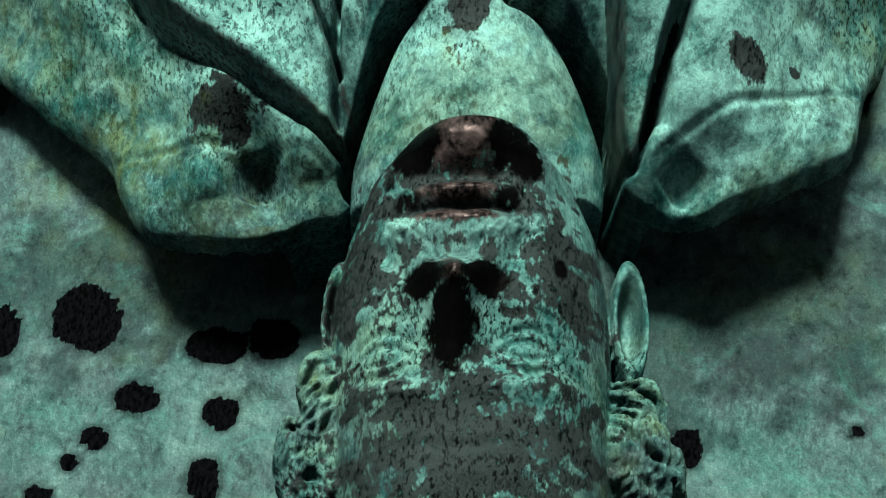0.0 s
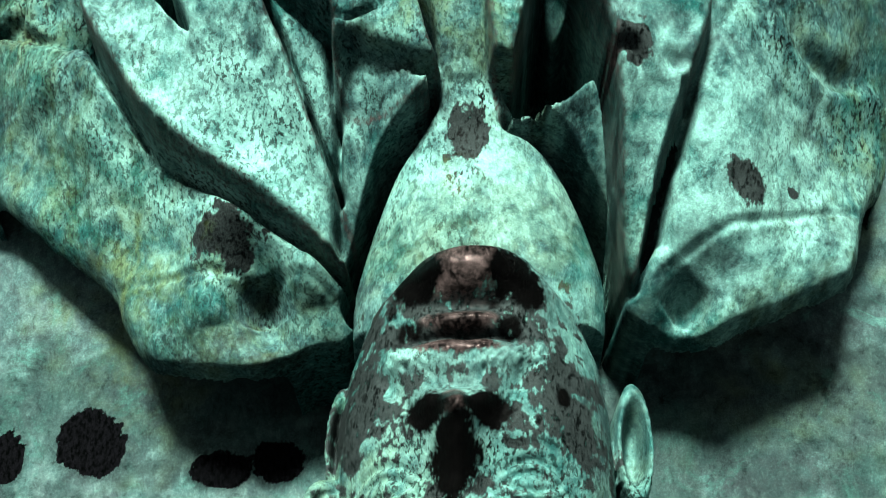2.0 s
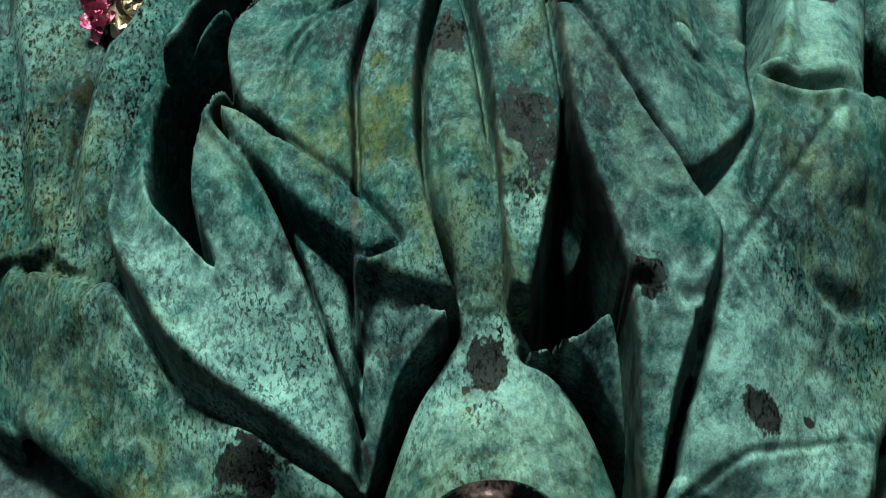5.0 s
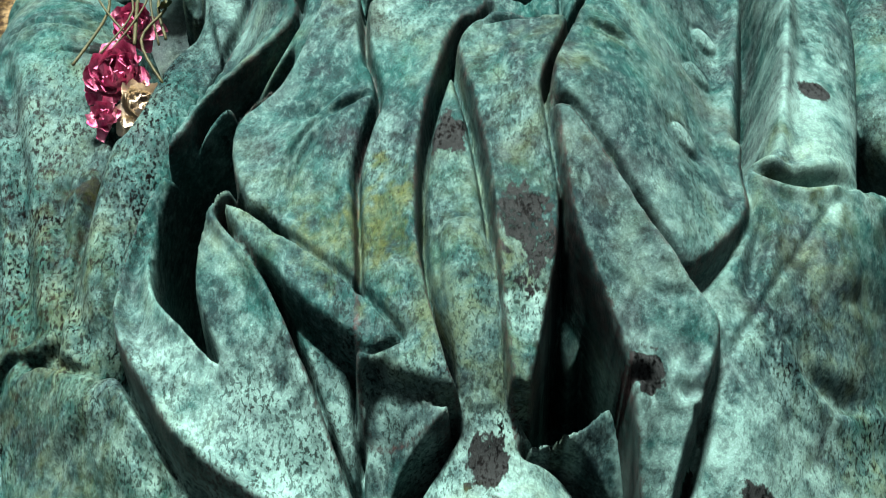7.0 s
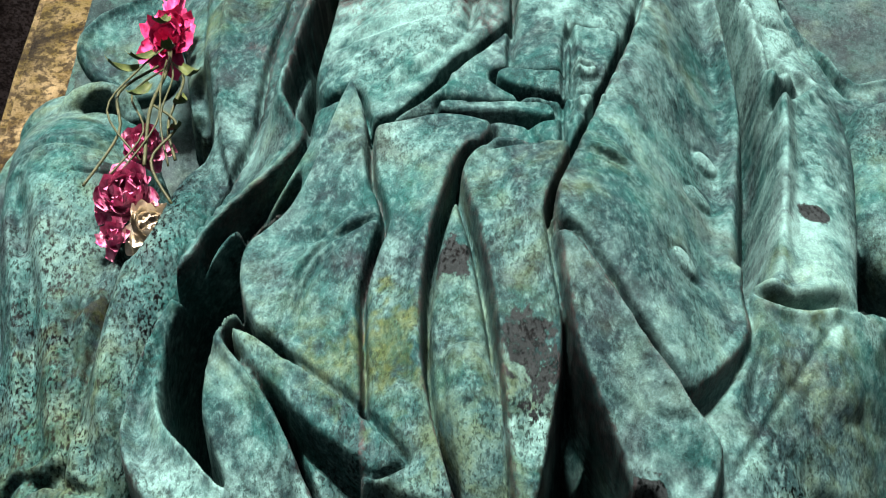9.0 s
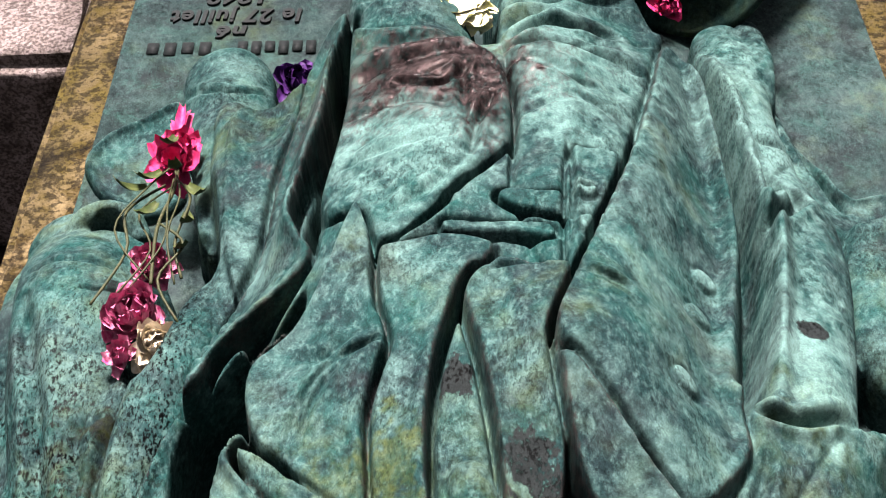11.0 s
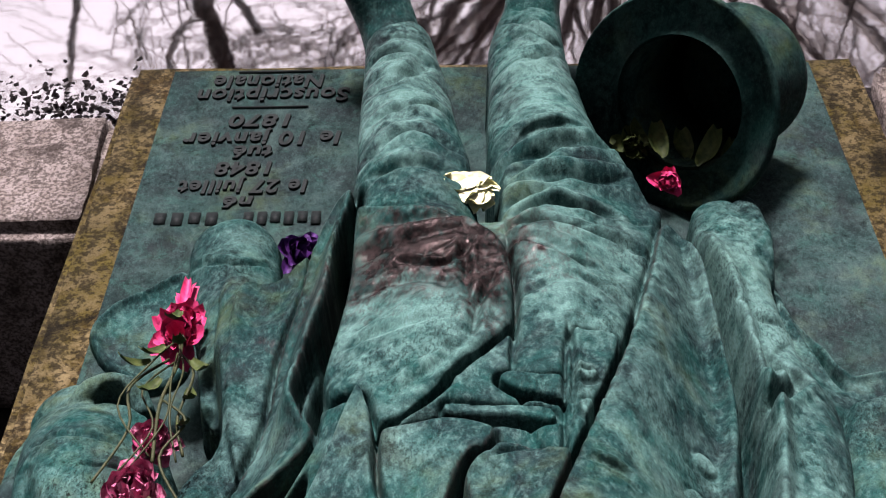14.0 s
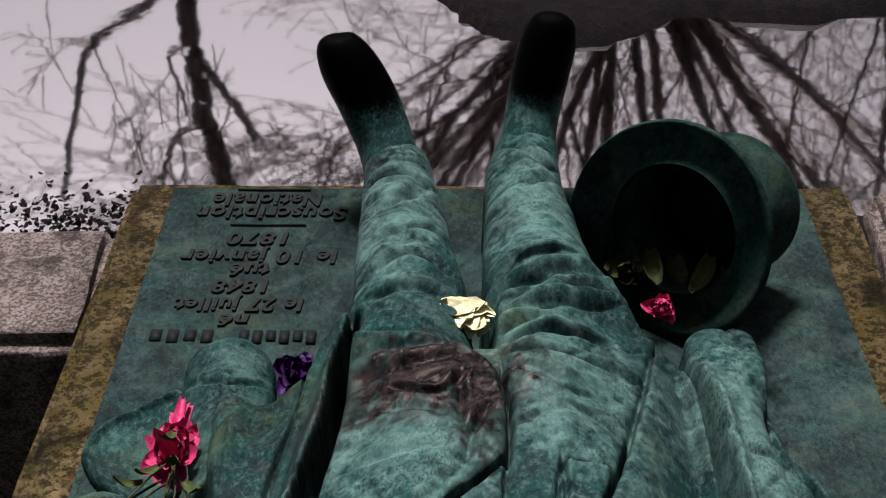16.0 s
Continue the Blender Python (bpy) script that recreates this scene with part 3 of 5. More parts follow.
# neck, free of the collar all round
sink([(-0.060, 0.425, 0.0), (-0.056, 0.462, 0.0), (-0.03, 0.498, 0.0), (0.01, 0.503, 0.0), (0.05, 0.50, 0.0), (0.092, 0.487, 0.0), (0.099, 0.43, 0.0), (0.09, 0.40, 0.0), (-0.05, 0.395, 0.0)], 0.015, 0.005)
tube([(0.016, 0.372, 0.186, 0.072), (0.018, 0.40, 0.190, 0.0715), (0.017, 0.436, 0.190, 0.061), (0.015, 0.468, 0.189, 0.046), (0.013, 0.488, 0.196, 0.026), (0.011, 0.505, 0.206, 0.018), (0.009, 0.53, 0.226, 0.0165), (0.004, 0.565, 0.246, 0.018), (-0.002, 0.60, 0.250, 0.014)], 0.9, 0.371)
sheet([(-0.059, 0.517, 0.190), (-0.042, 0.511, 0.200), (-0.022, 0.503, 0.212), (-0.010, 0.499, 0.220), (-0.011, 0.492, 0.214), (-0.036, 0.474, 0.180), (-0.049, 0.45, 0.150), (-0.055, 0.436, 0.118), (-0.062, 0.430, 0.105), (-0.062, 0.459, 0.14)], -0.006, 0.003, 0.002, 0.002, 41, 0.012)
sheet([(0.034, 0.484, 0.218), (0.046, 0.485, 0.216), (0.063, 0.489, 0.214), (0.083, 0.503, 0.205), (0.092, 0.467, 0.18), (0.098, 0.427, 0.115), (0.094, 0.442, 0.130), (0.084, 0.457, 0.150), (0.068, 0.472, 0.182), (0.050, 0.481, 0.206)], -0.006, 0.003, 0.002, 0.002, 42, 0.012)
# seams, folds and creases
for line, depth, width in (
    ([(0.213, 1.188, 0.08), (0.224, 1.118, 0.08), (0.226, 1.037, 0.085), (0.226, 0.944, 0.095), (0.222, 0.874, 0.11), (0.206, 0.781, 0.125), (0.191, 0.707, 0.135)], 0.070, 0.0085), ([(0.303, 1.193, 0.02), (0.319, 1.127, 0.02), (0.335, 1.068, 0.025), (0.344, 1.04, 0.03)], 0.012, 0.004), ([(0.082, 0.744, 0.262), (0.094, 0.74, 0.258), (0.106, 0.737, 0.252)], 0.006, 0.002), ([(0.077, 0.928, 0.215), (0.077, 0.865, 0.228), (0.069, 0.787, 0.25)], 0.007, 0.0022), ([(0.015, 0.763, 0.248), (0.03, 0.766, 0.25), (0.049, 0.762, 0.252)], 0.006, 0.0022), ([(-0.016, 0.811, 0.238), (0.028, 0.807, 0.24), (0.059, 0.801, 0.242)], 0.006, 0.002),
    ([(-0.068, 0.808, 0.225), (-0.036, 0.823, 0.232), (-0.012, 0.845, 0.232)], 0.008, 0.0025), ([(-0.057, 1.006, 0.215), (-0.02, 0.992, 0.22), (0.003, 1.019, 0.22)], 0.006, 0.003), ([(0.045, 1.033, 0.205), (0.071, 1.014, 0.205), (0.104, 1.011, 0.195)], 0.006, 0.003), ([(0.075, 0.855, 0.232), (0.096, 0.858, 0.225)], 0.005, 0.002), ([(-0.118, 0.625, 0.236), (-0.106, 0.669, 0.236), (-0.086, 0.694, 0.24), (-0.06, 0.705, 0.248)], 0.006, 0.0022), ([(-0.315, 0.888, 0.08), (-0.282, 0.899, 0.095)], 0.005, 0.002), ([(0.09, 0.511, 0.19), (0.103, 0.516, 0.2), (0.106, 0.507, 0.19)], 0.008, 0.003), ([(-0.067, 0.777, 0.24), (-0.062, 0.731, 0.245)], 0.006, 0.002), ([(0.083, 0.734, 0.26), (0.094, 0.729, 0.255), (0.108, 0.723, 0.25)], 0.006, 0.002),
    ([(0.04, 1.084, 0.19), (0.079, 1.112, 0.185), (0.13, 1.121, 0.17)], 0.014, 0.006), ([(0.037, 1.066, 0.195), (0.086, 1.069, 0.195), (0.146, 1.072, 0.165)], 0.010, 0.006), ([(-0.088, 1.164, 0.18), (-0.052, 1.18, 0.18), (-0.016, 1.175, 0.17)], 0.010, 0.007), ([(-0.109, 1.463, 0.12), (-0.075, 1.467, 0.125), (-0.037, 1.452, 0.12)], 0.010, 0.007),
    ([(-0.092, 1.295, 0.165), (-0.051, 1.31, 0.165), (-0.011, 1.316, 0.15)], 0.010, 0.007), ([(0.032, 1.193, 0.175), (0.075, 1.213, 0.18), (0.132, 1.243, 0.15)], 0.012, 0.008), ([(0.034, 1.153, 0.18), (0.083, 1.164, 0.185), (0.145, 1.191, 0.15)], 0.010, 0.007), ([(-0.094, 0.981, 0.195), (-0.047, 0.978, 0.215), (-0.011, 0.962, 0.222)], 0.004, 0.005), ([(-0.099, 0.917, 0.2), (-0.054, 0.92, 0.22), (-0.015, 0.926, 0.226)], 0.004, 0.005),
    ([(0.246, 1.019, 0.095), (0.259, 0.987, 0.105), (0.279, 0.969, 0.112)], 0.010, 0.005), ([(0.236, 1.086, 0.088), (0.257, 1.058, 0.092), (0.283, 1.059, 0.09)], 0.008, 0.006), ([(0.251, 1.149, 0.08), (0.262, 1.115, 0.082)], 0.008, 0.005), ([(0.188, 0.642, 0.19), (0.181, 0.615, 0.19), (0.174, 0.59, 0.19)], 0.010, 0.005), ([(-0.112, 0.702, 0.23), (-0.093, 0.697, 0.236), (-0.082, 0.707, 0.24)], 0.004, 0.004), ([(0.077, 0.571, 0.22), (0.091, 0.561, 0.205)], 0.004, 0.003), ([(0.085, 0.741, 0.265), (0.107, 0.732, 0.252)], 0.003, 0.003),
    ([(-0.353, 0.867, 0.06), (-0.331, 0.777, 0.065), (-0.32, 0.702, 0.06), (-0.304, 0.63, 0.05)], 0.012, 0.007), ([(-0.295, 0.746, 0.09), (-0.287, 0.704, 0.085), (-0.287, 0.655, 0.07)], 0.008, 0.006), ([(-0.259, 0.77, 0.12), (-0.269, 0.706, 0.11), (-0.268, 0.653, 0.095), (-0.256, 0.606, 0.09)], 0.016, 0.008), ([(-0.367, 0.898, 0.06), (-0.345, 0.809, 0.06)], 0.008, 0.006), ([(-0.215, 0.531, 0.1), (-0.18, 0.488, 0.12), (-0.135, 0.462, 0.14)], 0.005, 0.008), ([(-0.281, 0.512, 0.06), (-0.266, 0.536, 0.07), (-0.229, 0.541, 0.09)], 0.005, 0.007),
    ([(-0.205, 0.43, 0.09), (-0.163, 0.425, 0.115), (-0.123, 0.423, 0.118), (-0.09, 0.418, 0.105), (-0.061, 0.405, 0.095)], 0.003, 0.002), ([(0.12, 0.416, 0.11), (0.144, 0.432, 0.13), (0.186, 0.449, 0.125), (0.235, 0.465, 0.11), (0.26, 0.475, 0.095)], 0.003, 0.002), ([(-0.001, 1.031, 0.222), (-0.002, 0.978, 0.226), (0.002, 0.923, 0.228)], 0.005, 0.004),
    ([(0.021, 0.978, 0.225), (0.009, 0.942, 0.228), (0.002, 0.902, 0.23)], 0.008, 0.004), ([(-0.056, 0.843, 0.226), (-0.028, 0.861, 0.23), (-0.011, 0.884, 0.23)], 0.005, 0.005), ([(0.036, 1.04, 0.205), (0.064, 1.028, 0.205), (0.1, 1.004, 0.2)], 0.007, 0.007), ([(0.03, 1.158, 0.175), (0.073, 1.2, 0.175)], 0.010, 0.008),
    ([(0.034, 1.105, 0.185), (0.081, 1.151, 0.18)], 0.010, 0.008), ([(0.043, 1.223, 0.165), (0.087, 1.248, 0.165)], 0.009, 0.008), ([(0.085, 0.985, 0.205), (0.108, 0.982, 0.198), (0.125, 0.968, 0.195)], 0.004, 0.004), ([(-0.088, 1.067, 0.2), (-0.049, 1.059, 0.212), (-0.01, 1.062, 0.215)], 0.006, 0.006),
    ([(-0.081, 1.032, 0.205), (-0.029, 1.03, 0.218), (0.004, 1.04, 0.218)], 0.005, 0.007), ([(0.26, 0.693, 0.16), (0.212, 0.627, 0.185), (0.174, 0.571, 0.2), (0.152, 0.533, 0.205)], 0.003, 0.0025), ([(-0.114, 0.616, 0.236), (-0.101, 0.66, 0.236), (-0.081, 0.693, 0.24), (-0.058, 0.707, 0.248)], 0.004, 0.003), ([(0.071, 0.745, 0.268), (0.085, 0.738, 0.262), (0.105, 0.732, 0.255)], 0.004, 0.003),
    ([(0.106, 0.564, 0.225), (0.116, 0.56, 0.222), (0.13, 0.561, 0.215)], 0.003, 0.003), ([(0.123, 0.512, 0.205), (0.138, 0.512, 0.195)], 0.005, 0.004), ([(0.207, 0.567, 0.16), (0.214, 0.555, 0.15), (0.237, 0.55, 0.14), (0.264, 0.563, 0.12)], 0.010, 0.007), ([(0.277, 0.965, 0.118), (0.249, 0.925, 0.12), (0.232, 0.902, 0.118)], 0.030, 0.007),
    ([(-0.095, 1.216, 0.18), (-0.053, 1.241, 0.18), (-0.011, 1.227, 0.17)], 0.010, 0.008), ([(0.019, 1.226, 0.17), (0.059, 1.247, 0.18), (0.103, 1.252, 0.175)], 0.010, 0.008), ([(-0.101, 1.38, 0.14), (-0.06, 1.401, 0.14), (-0.043, 1.448, 0.13)], 0.008, 0.008),
    ([(0.058, 1.526, 0.125), (0.088, 1.491, 0.125), (0.113, 1.476, 0.12)], 0.008, 0.007), ([(0.067, 1.417, 0.13), (0.1, 1.465, 0.12)], 0.006, 0.007), ([(-0.278, 1.207, 0.05), (-0.23, 1.183, 0.058), (-0.189, 1.202, 0.045)], 0.006, 0.004), ([(-0.306, 0.609, 0.03), (-0.291, 0.613, 0.035), (-0.279, 0.615, 0.035)], 0.010, 0.005),
    ([(0.189, 0.687, 0.185), (0.211, 0.678, 0.19), (0.254, 0.693, 0.17)], 0.016, 0.005), ([(-0.369, 0.929, 0.06), (-0.295, 0.929, 0.1)], 0.003, 0.003), ([(-0.113, 0.424, 0.06), (-0.108, 0.398, 0.06)], 0.045, 0.016), ([(0.147, 0.419, 0.06), (0.135, 0.4, 0.06)], 0.035, 0.014),
):
    groove(line, depth, width, True, depth * 0.35)
# the deep slit between the coat's hem and the thigh
groove([(-0.100, 1.16), (-0.105, 1.09), (-0.107, 1.015), (-0.113, 0.95), (-0.121, 0.885), (-0.116, 0.850)], 0.08, 0.0055)
# a fold of the lining in the hollow under the lapel
sheet([(0.058, 0.622, 0.165), (0.066, 0.592, 0.170), (0.073, 0.570, 0.170), (0.063, 0.552, 0.160), (0.056, 0.575, 0.160)], 0.0, 0.003, over=False)

# creased cloth: thighs, shins, sleeves, coat fronts
rumple(0.03, 0.18, 0.93, 1.28, 24, 0.09, 0.022, 0.0048, 101)
rumple(-0.11, 0.03, 0.84, 1.09, 32, 0.08, 0.020, 0.0022, 102)
rumple(-0.12, 0.00, 1.10, 1.58, -12, 0.07, 0.030, 0.0058, 103)
rumple(0.02, 0.15, 1.26, 1.58, 14, 0.07, 0.028, 0.0058, 104)
rumple(0.21, 0.31, 0.94, 1.26, 58, 0.08, 0.022, 0.0040, 105)
rumple(0.19, 0.31, 0.66, 0.94, 84, 0.10, 0.026, 0.0022, 106)
rumple(0.06, 0.21, 0.58, 1.12, 66, 0.12, 0.040, 0.0016, 107)
rumple(-0.40, -0.24, 0.56, 1.02, 80, 0.13, 0.026, 0.0030, 108)
rumple(-0.26, -0.13, 0.78, 1.24, 84, 0.11, 0.022, 0.0026, 109)
rumple(-0.14, 0.06, 0.56, 0.84, 70, 0.10, 0.028, 0.0014, 110)
rumple(-0.32, -0.06, 0.40, 0.74, 125, 0.11, 0.034, 0.0024, 111)
rumple(0.12, 0.30, 0.41, 0.68, 60, 0.11, 0.036, 0.0022, 112)

# head
HC = 0.014
hy = np.array([0.06, 0.09, 0.13, 0.17, 0.21, 0.25, 0.29, 0.33, 0.355, 0.375, 0.388, 0.394, 0.399])
hw = np.array([0.02, 0.045, 0.064, 0.074, 0.078, 0.079, 0.079, 0.077, 0.073, 0.064, 0.048, 0.034, 0.010])
hz = np.array([0.10, 0.14, 0.175, 0.198, 0.208, 0.212, 0.213, 0.215, 0.217, 0.222, 0.224, 0.215, 0.195])
W_, C_ = np.interp(Y, hy, hw), np.interp(Y, hy, hz)
U = np.abs(X - HC) / np.maximum(W_, 1e-3)
HEAD = (U < 1) & (Y > 0.06) & (Y < 0.399)
head = 0.09 + (C_ - 0.09) * np.clip(1 - U ** 2.7, 0, 1) ** 0.5
keep = Z.copy()
Z = head.copy()
FX = 0.0035
TACHE = np.zeros_like(X)
for sgn in (-1, 1):
    ex = FX + sgn * 0.0365
    lump(ex, 0.270, -0.011, 0.021, 0.013)
    lump(ex, 0.2695, 0.011, 0.012, 0.0070)
    # lids, as ridges with a crease behind each
    for bow, h in ((0.0085, 0.0030), (-0.0065, 0.0034)):
        arc = [(ex - 0.017, 0.270), (ex - 0.008, 0.270 + bow * 0.8), (ex + 0.002, 0.270 + bow), (ex + 0.010, 0.270 + bow * 0.7), (ex + 0.018, 0.270)]
        groove(arc, -h, 0.0018)
        groove([(x, y + 0.0035 * (1 if bow > 0 else -1)) for x, y in arc], 0.0022, 0.0014)
        groove([(x, y - 0.0028 * (1 if bow > 0 else -1)) for x, y in arc], 0.0028, 0.0013)
    groove([(ex - 0.018, 0.285), (ex, 0.290), (ex + 0.016, 0.286)], 0.002, 0.003)
    # brow, with hairs
    k = np.exp(-((X - ex) / 0.024) ** 4 - ((Y - 0.2525 - 0.10 * sgn * (X - ex)) / 0.0065) ** 2)
    Z += 0.007 * k + 0.0020 * k * np.sin((X * sgn * 0.7 + Y * 1.4) * 1300 + 7 * field(0.012, 53))
    # nostril wing, fold of the cheek, cheek
    lump(FX + sgn * 0.0135, 0.308, 0.010, 0.0065, 0.0075)
    groove([(FX + sgn * 0.020, 0.302), (FX + sgn * 0.030, 0.318), (FX + sgn * 0.040, 0.338)], 0.006, 0.005)
    lump(FX + sgn * 0.050, 0.300, 0.005, 0.018, 0.016)
    # moustache, with hairs
    k = np.exp(-((X - FX - 0.003 - sgn * 0.023) / 0.021) ** 4 - ((Y - 0.3285 - 0.18 * np.abs(X - FX - 0.003)) / 0.0060) ** 2)
    Z += 0.0065 * k + 0.0050 * k * np.sin((X * sgn * 1.6 - Y * 1.1) * 1150 + 6 * field(0.012, 54))
    TACHE = np.maximum(TACHE, k)
    lump(FX + sgn * 0.060, 0.352, -0.010, 0.016, 0.03)
nose_w = np.interp(Y, [0.255, 0.272, 0.298, 0.312], [0.012, 0.0085, 0.0115, 0.011])
nose_h = np.interp(Y, [0.243, 0.262, 0.28, 0.296, 0.303, 0.310, 0.317], [0, 0.006, 0.017, 0.030, 0.029, 0.014, 0.0])
Z += nose_h * np.exp(-((X - FX) / nose_w) ** 2)
MX = FX + 0.005
lump(MX, 0.337, 0.006, 0.022, 0.0045)
lump(MX, 0.3515, 0.008, 0.019, 0.005)
groove([(MX - 0.027, 0.342), (MX - 0.01, 0.3445), (MX, 0.3435), (MX + 0.01, 0.3445), (MX + 0.027, 0.342)], 0.008, 0.0018)
lump(MX, 0.361, -0.008, 0.02, 0.005)
lump(MX, 0.379, 0.011, 0.021, 0.012)
groove([(FX - 0.03, 0.225), (FX, 0.222), (FX + 0.03, 0.225)], 0.0015, 0.003)
groove([(FX - 0.004, 0.258), (FX - 0.006, 0.246)], 0.003, 0.002)
head = Z
Z = np.where(HEAD, np.maximum(head, keep * (Y > 0.33)), keep)
# ears
for ex, ey in ((0.103, 0.316), (-0.059, 0.314)):
    e = np.hypot((X - ex) / 0.0115, (Y - ey) / 0.038)
    Z = np.where(e < 1, np.maximum(Z, 0.135 - 0.040 * np.exp(-(e / 0.6) ** 4) - 0.02 * e ** 4), Z)
# hair
rng = np.random.RandomState(8)
for sgn, cx in ((1, 0.102), (-1, -0.066)):
    for i in range(40):
        a, r = rng.uniform(0, 6.28), rng.uniform(0.2, 1.0)
        px, py = cx - sgn * 0.006 + 0.019 * r * math.cos(a), 0.232 + 0.048 * r * math.sin(a)
        q = rng.uniform(0.6, 1.4)
        tube([(px - sgn * 0.010, py + 0.012, 0.142, 0.002), (px + sgn * 0.006, py + 0.008, 0.146 + 0.010 * q, 0.0034), (px + sgn * 0.012, py - 0.006, 0.138 + 0.006 * q, 0.0034), (px + sgn * 0.004, py - 0.018, 0.125, 0.002)], 2.2)
    k = np.exp(-((X - cx) / 0.024) ** 2 - ((Y - 0.232) / 0.05) ** 2)
    Z += 0.0040 * np.clip(k * 1.5, 0, 1) * np.sin(np.hypot(X - cx + sgn * 0.02, Y - 0.235) * 1600 + 7 * field(0.016, 55)) * (Z > 0.05) * (np.abs(X - HC) > 0.072)
k = np.clip((0.19 - Y) / 0.02, 0, 1) * HEAD
Z += 0.003 * k * np.sin(X * 1300 + 8 * field(0.03, 56))

# buttons
for x, y in ((0.173, 0.818), (0.160, 0.765), (0.138, 0.678), (0.085, 0.856), (0.086, 0.815)):
    d = np.hypot(X - x, Y - y)
    Z = Z - 0.003 * np.exp(-((d - 0.0115) / 0.0018) ** 2) + 0.0042 * np.clip((0.0095 - d) / 0.002, 0, 1) ** 0.5
# hammered unevenness of the cast
Z += (0.0010 * field(0.03, 61) + 0.0005 * field(0.009, 62, 2)) * (Z > 0.006)
K = Z.copy()
for sh in ((1, 0), (-1, 0), (0, 1), (0, -1)):
    K += np.roll(Z, sh, (0, 1))
Z = K / 5

# marks of age: rubbed brown metal, dark spots, pale runs, moss, pitting; also plain black blots
# black blots at the chin's sides, nose, mouth corners and one cheek
blot("black_mark", -0.018, 0.374, 0.014, 0.014, 1.0, 0, 0.5, 6)
blot("black_mark", 0.034, 0.374, 0.014, 0.014, 1.0, 0, 0.5, 7)
blot("black_mark", 0.003, 0.284, 0.013, 0.016, 1.0, 0, 0.4, 8)
blot("black_mark", -0.012, 0.303, 0.014, 0.010, 1.0, 0, 0.4, 9)
blot("black_mark", 0.019, 0.303, 0.015, 0.010, 1.0, 0, 0.4, 10)
blot("black_mark", 0.030, 0.347, 0.007, 0.008, 0.8, 0, 0.6, 11)
blot("black_mark", -0.022, 0.347, 0.007, 0.008, 0.8, 0, 0.6, 12)
blot("black_mark", 0.058, 0.317, 0.004, 0.006, 1.0, 0, 0.3, 13)
blot("polish", 0.008, 0.378, 0.029, 0.014)
blot("polish", 0.006, 0.3515, 0.020, 0.0055)
blot("polish", 0.006, 0.338, 0.022, 0.0045)
blot("polish", 0.002, 0.302, 0.007, 0.010)
blot("black_mark", 0.002, 0.270, 0.008, 0.012, 1.0, 0, 0.5, 14)
blot("polish", -0.03, 1.018, 0.095, 0.055, 0.85, 8, 0.5, 3, 1.6)
blot("polish", 0.012, 0.985, 0.026, 0.065, 0.8, 0, 0.4, 4, 2.0)
blot("stain_shade", 0.011, 0.474, 0.012, 0.015, 1.1, 20, 0.55)
blot("stain_shade", 0.013, 0.432, 0.012, 0.016, 0.35, 0, 1.0, 30)
MARK["pale"] = np.maximum(MARK["pale"], 0.6 * TACHE)
blot("stain_shade", -0.131, 0.441, 0.020, 0.013, 1.0, 0, 0.6)
blot("stain_shade", 0.171, 0.463, 0.014, 0.014, 0.8, 0, 0.5)
blot("stain_shade", 0.204, 0.468, 0.004, 0.003, 1.0)
blot("stain_shade", 0.248, 0.776, 0.013, 0.010, 0.9, 0, 0.4)
blot("stain_shade", -0.271, 0.745, 0.016, 0.014, 0.7, 0, 0.2)
blot("stain_shade", -0.288, 0.903, 0.016, 0.012, 0.6, 0, 0.2)
blot("stain_shade", 0.036, 0.592, 0.014, 0.028, 0.68, 0, 0.9)
blot("stain_shade", 0.103, 0.518, 0.010, 0.010, 1.0, 0, 0.9, 18)
blot("pale", 0.037, 0.540, 0.014, 0.014, 0.8, 0, 0.8, 19)
blot("stain_shade", -0.01, 0.675, 0.010, 0.018, 0.9, 0, 0.5)
blot("stain_shade", 0.005, 0.215, 0.080, 0.050, 0.82, 0, 0.9, 3, 1.4)
blot("stain_shade", 0.058, 0.315, 0.028, 0.038, 0.78, 0, 0.8)
blot("stain_shade", -0.048, 0.318, 0.024, 0.038, 0.78, 0, 0.8)
blot("stain_shade", 0.008, 0.352, 0.058, 0.032, 0.78, 0, 0.8)
MARK["stain_shade"] *= 1 - 0.6 * np.clip(TACHE * 1.2, 0, 1)
blot("moss", -0.050, 0.605, 0.018, 0.030, 0.6, 0, 1.3)
blot("moss", -0.082, 0.598, 0.016, 0.016, 0.4, 0, 1.3, 15)
blot("stain_shade", -0.305, 0.72, 0.055, 0.15, 0.45, 0, 0.9, 44, 1.0)
blot("moss", -0.29, 0.63, 0.05, 0.10, 0.22, 0, 1.0, 16)
blot("moss", -0.23, 0.50, 0.07, 0.04, 0.20, -40, 1.0, 17)
blot("moss", 0.05, 0.43, 0.05, 0.03, 0.25, 0, 0.8)
blot("moss", 0.0, 0.42, 0.07, 0.03, 0.30, 0, 0.6)
for x, y in ((0.173, 0.818), (0.160, 0.765), (0.138, 0.678), (0.085, 0.856), (0.086, 0.815)):
    blot("pale", x, y, 0.0085, 0.0085, 0.8, 0, 0.0, 3, 6.0)
blot("pale", -0.13, 0.49, 0.09, 0.05, 0.8, -30, 0.7)
blot("pale", 0.17, 0.47, 0.08, 0.06, 0.7, 0, 0.7)
blot("pale", 0.01, 0.45, 0.07, 0.04, 0.7, 0, 0.6)
blot("pale", 0.245, 0.75, 0.04, 0.08, 0.6, 0, 0.7)
blot("pale", 0.0, 0.295, 0.09, 0.1, 0.3, 0, 0.9)
blot("pale", -0.062, 1.38, 0.04, 0.16, 0.65, 0, 0.8, 81)
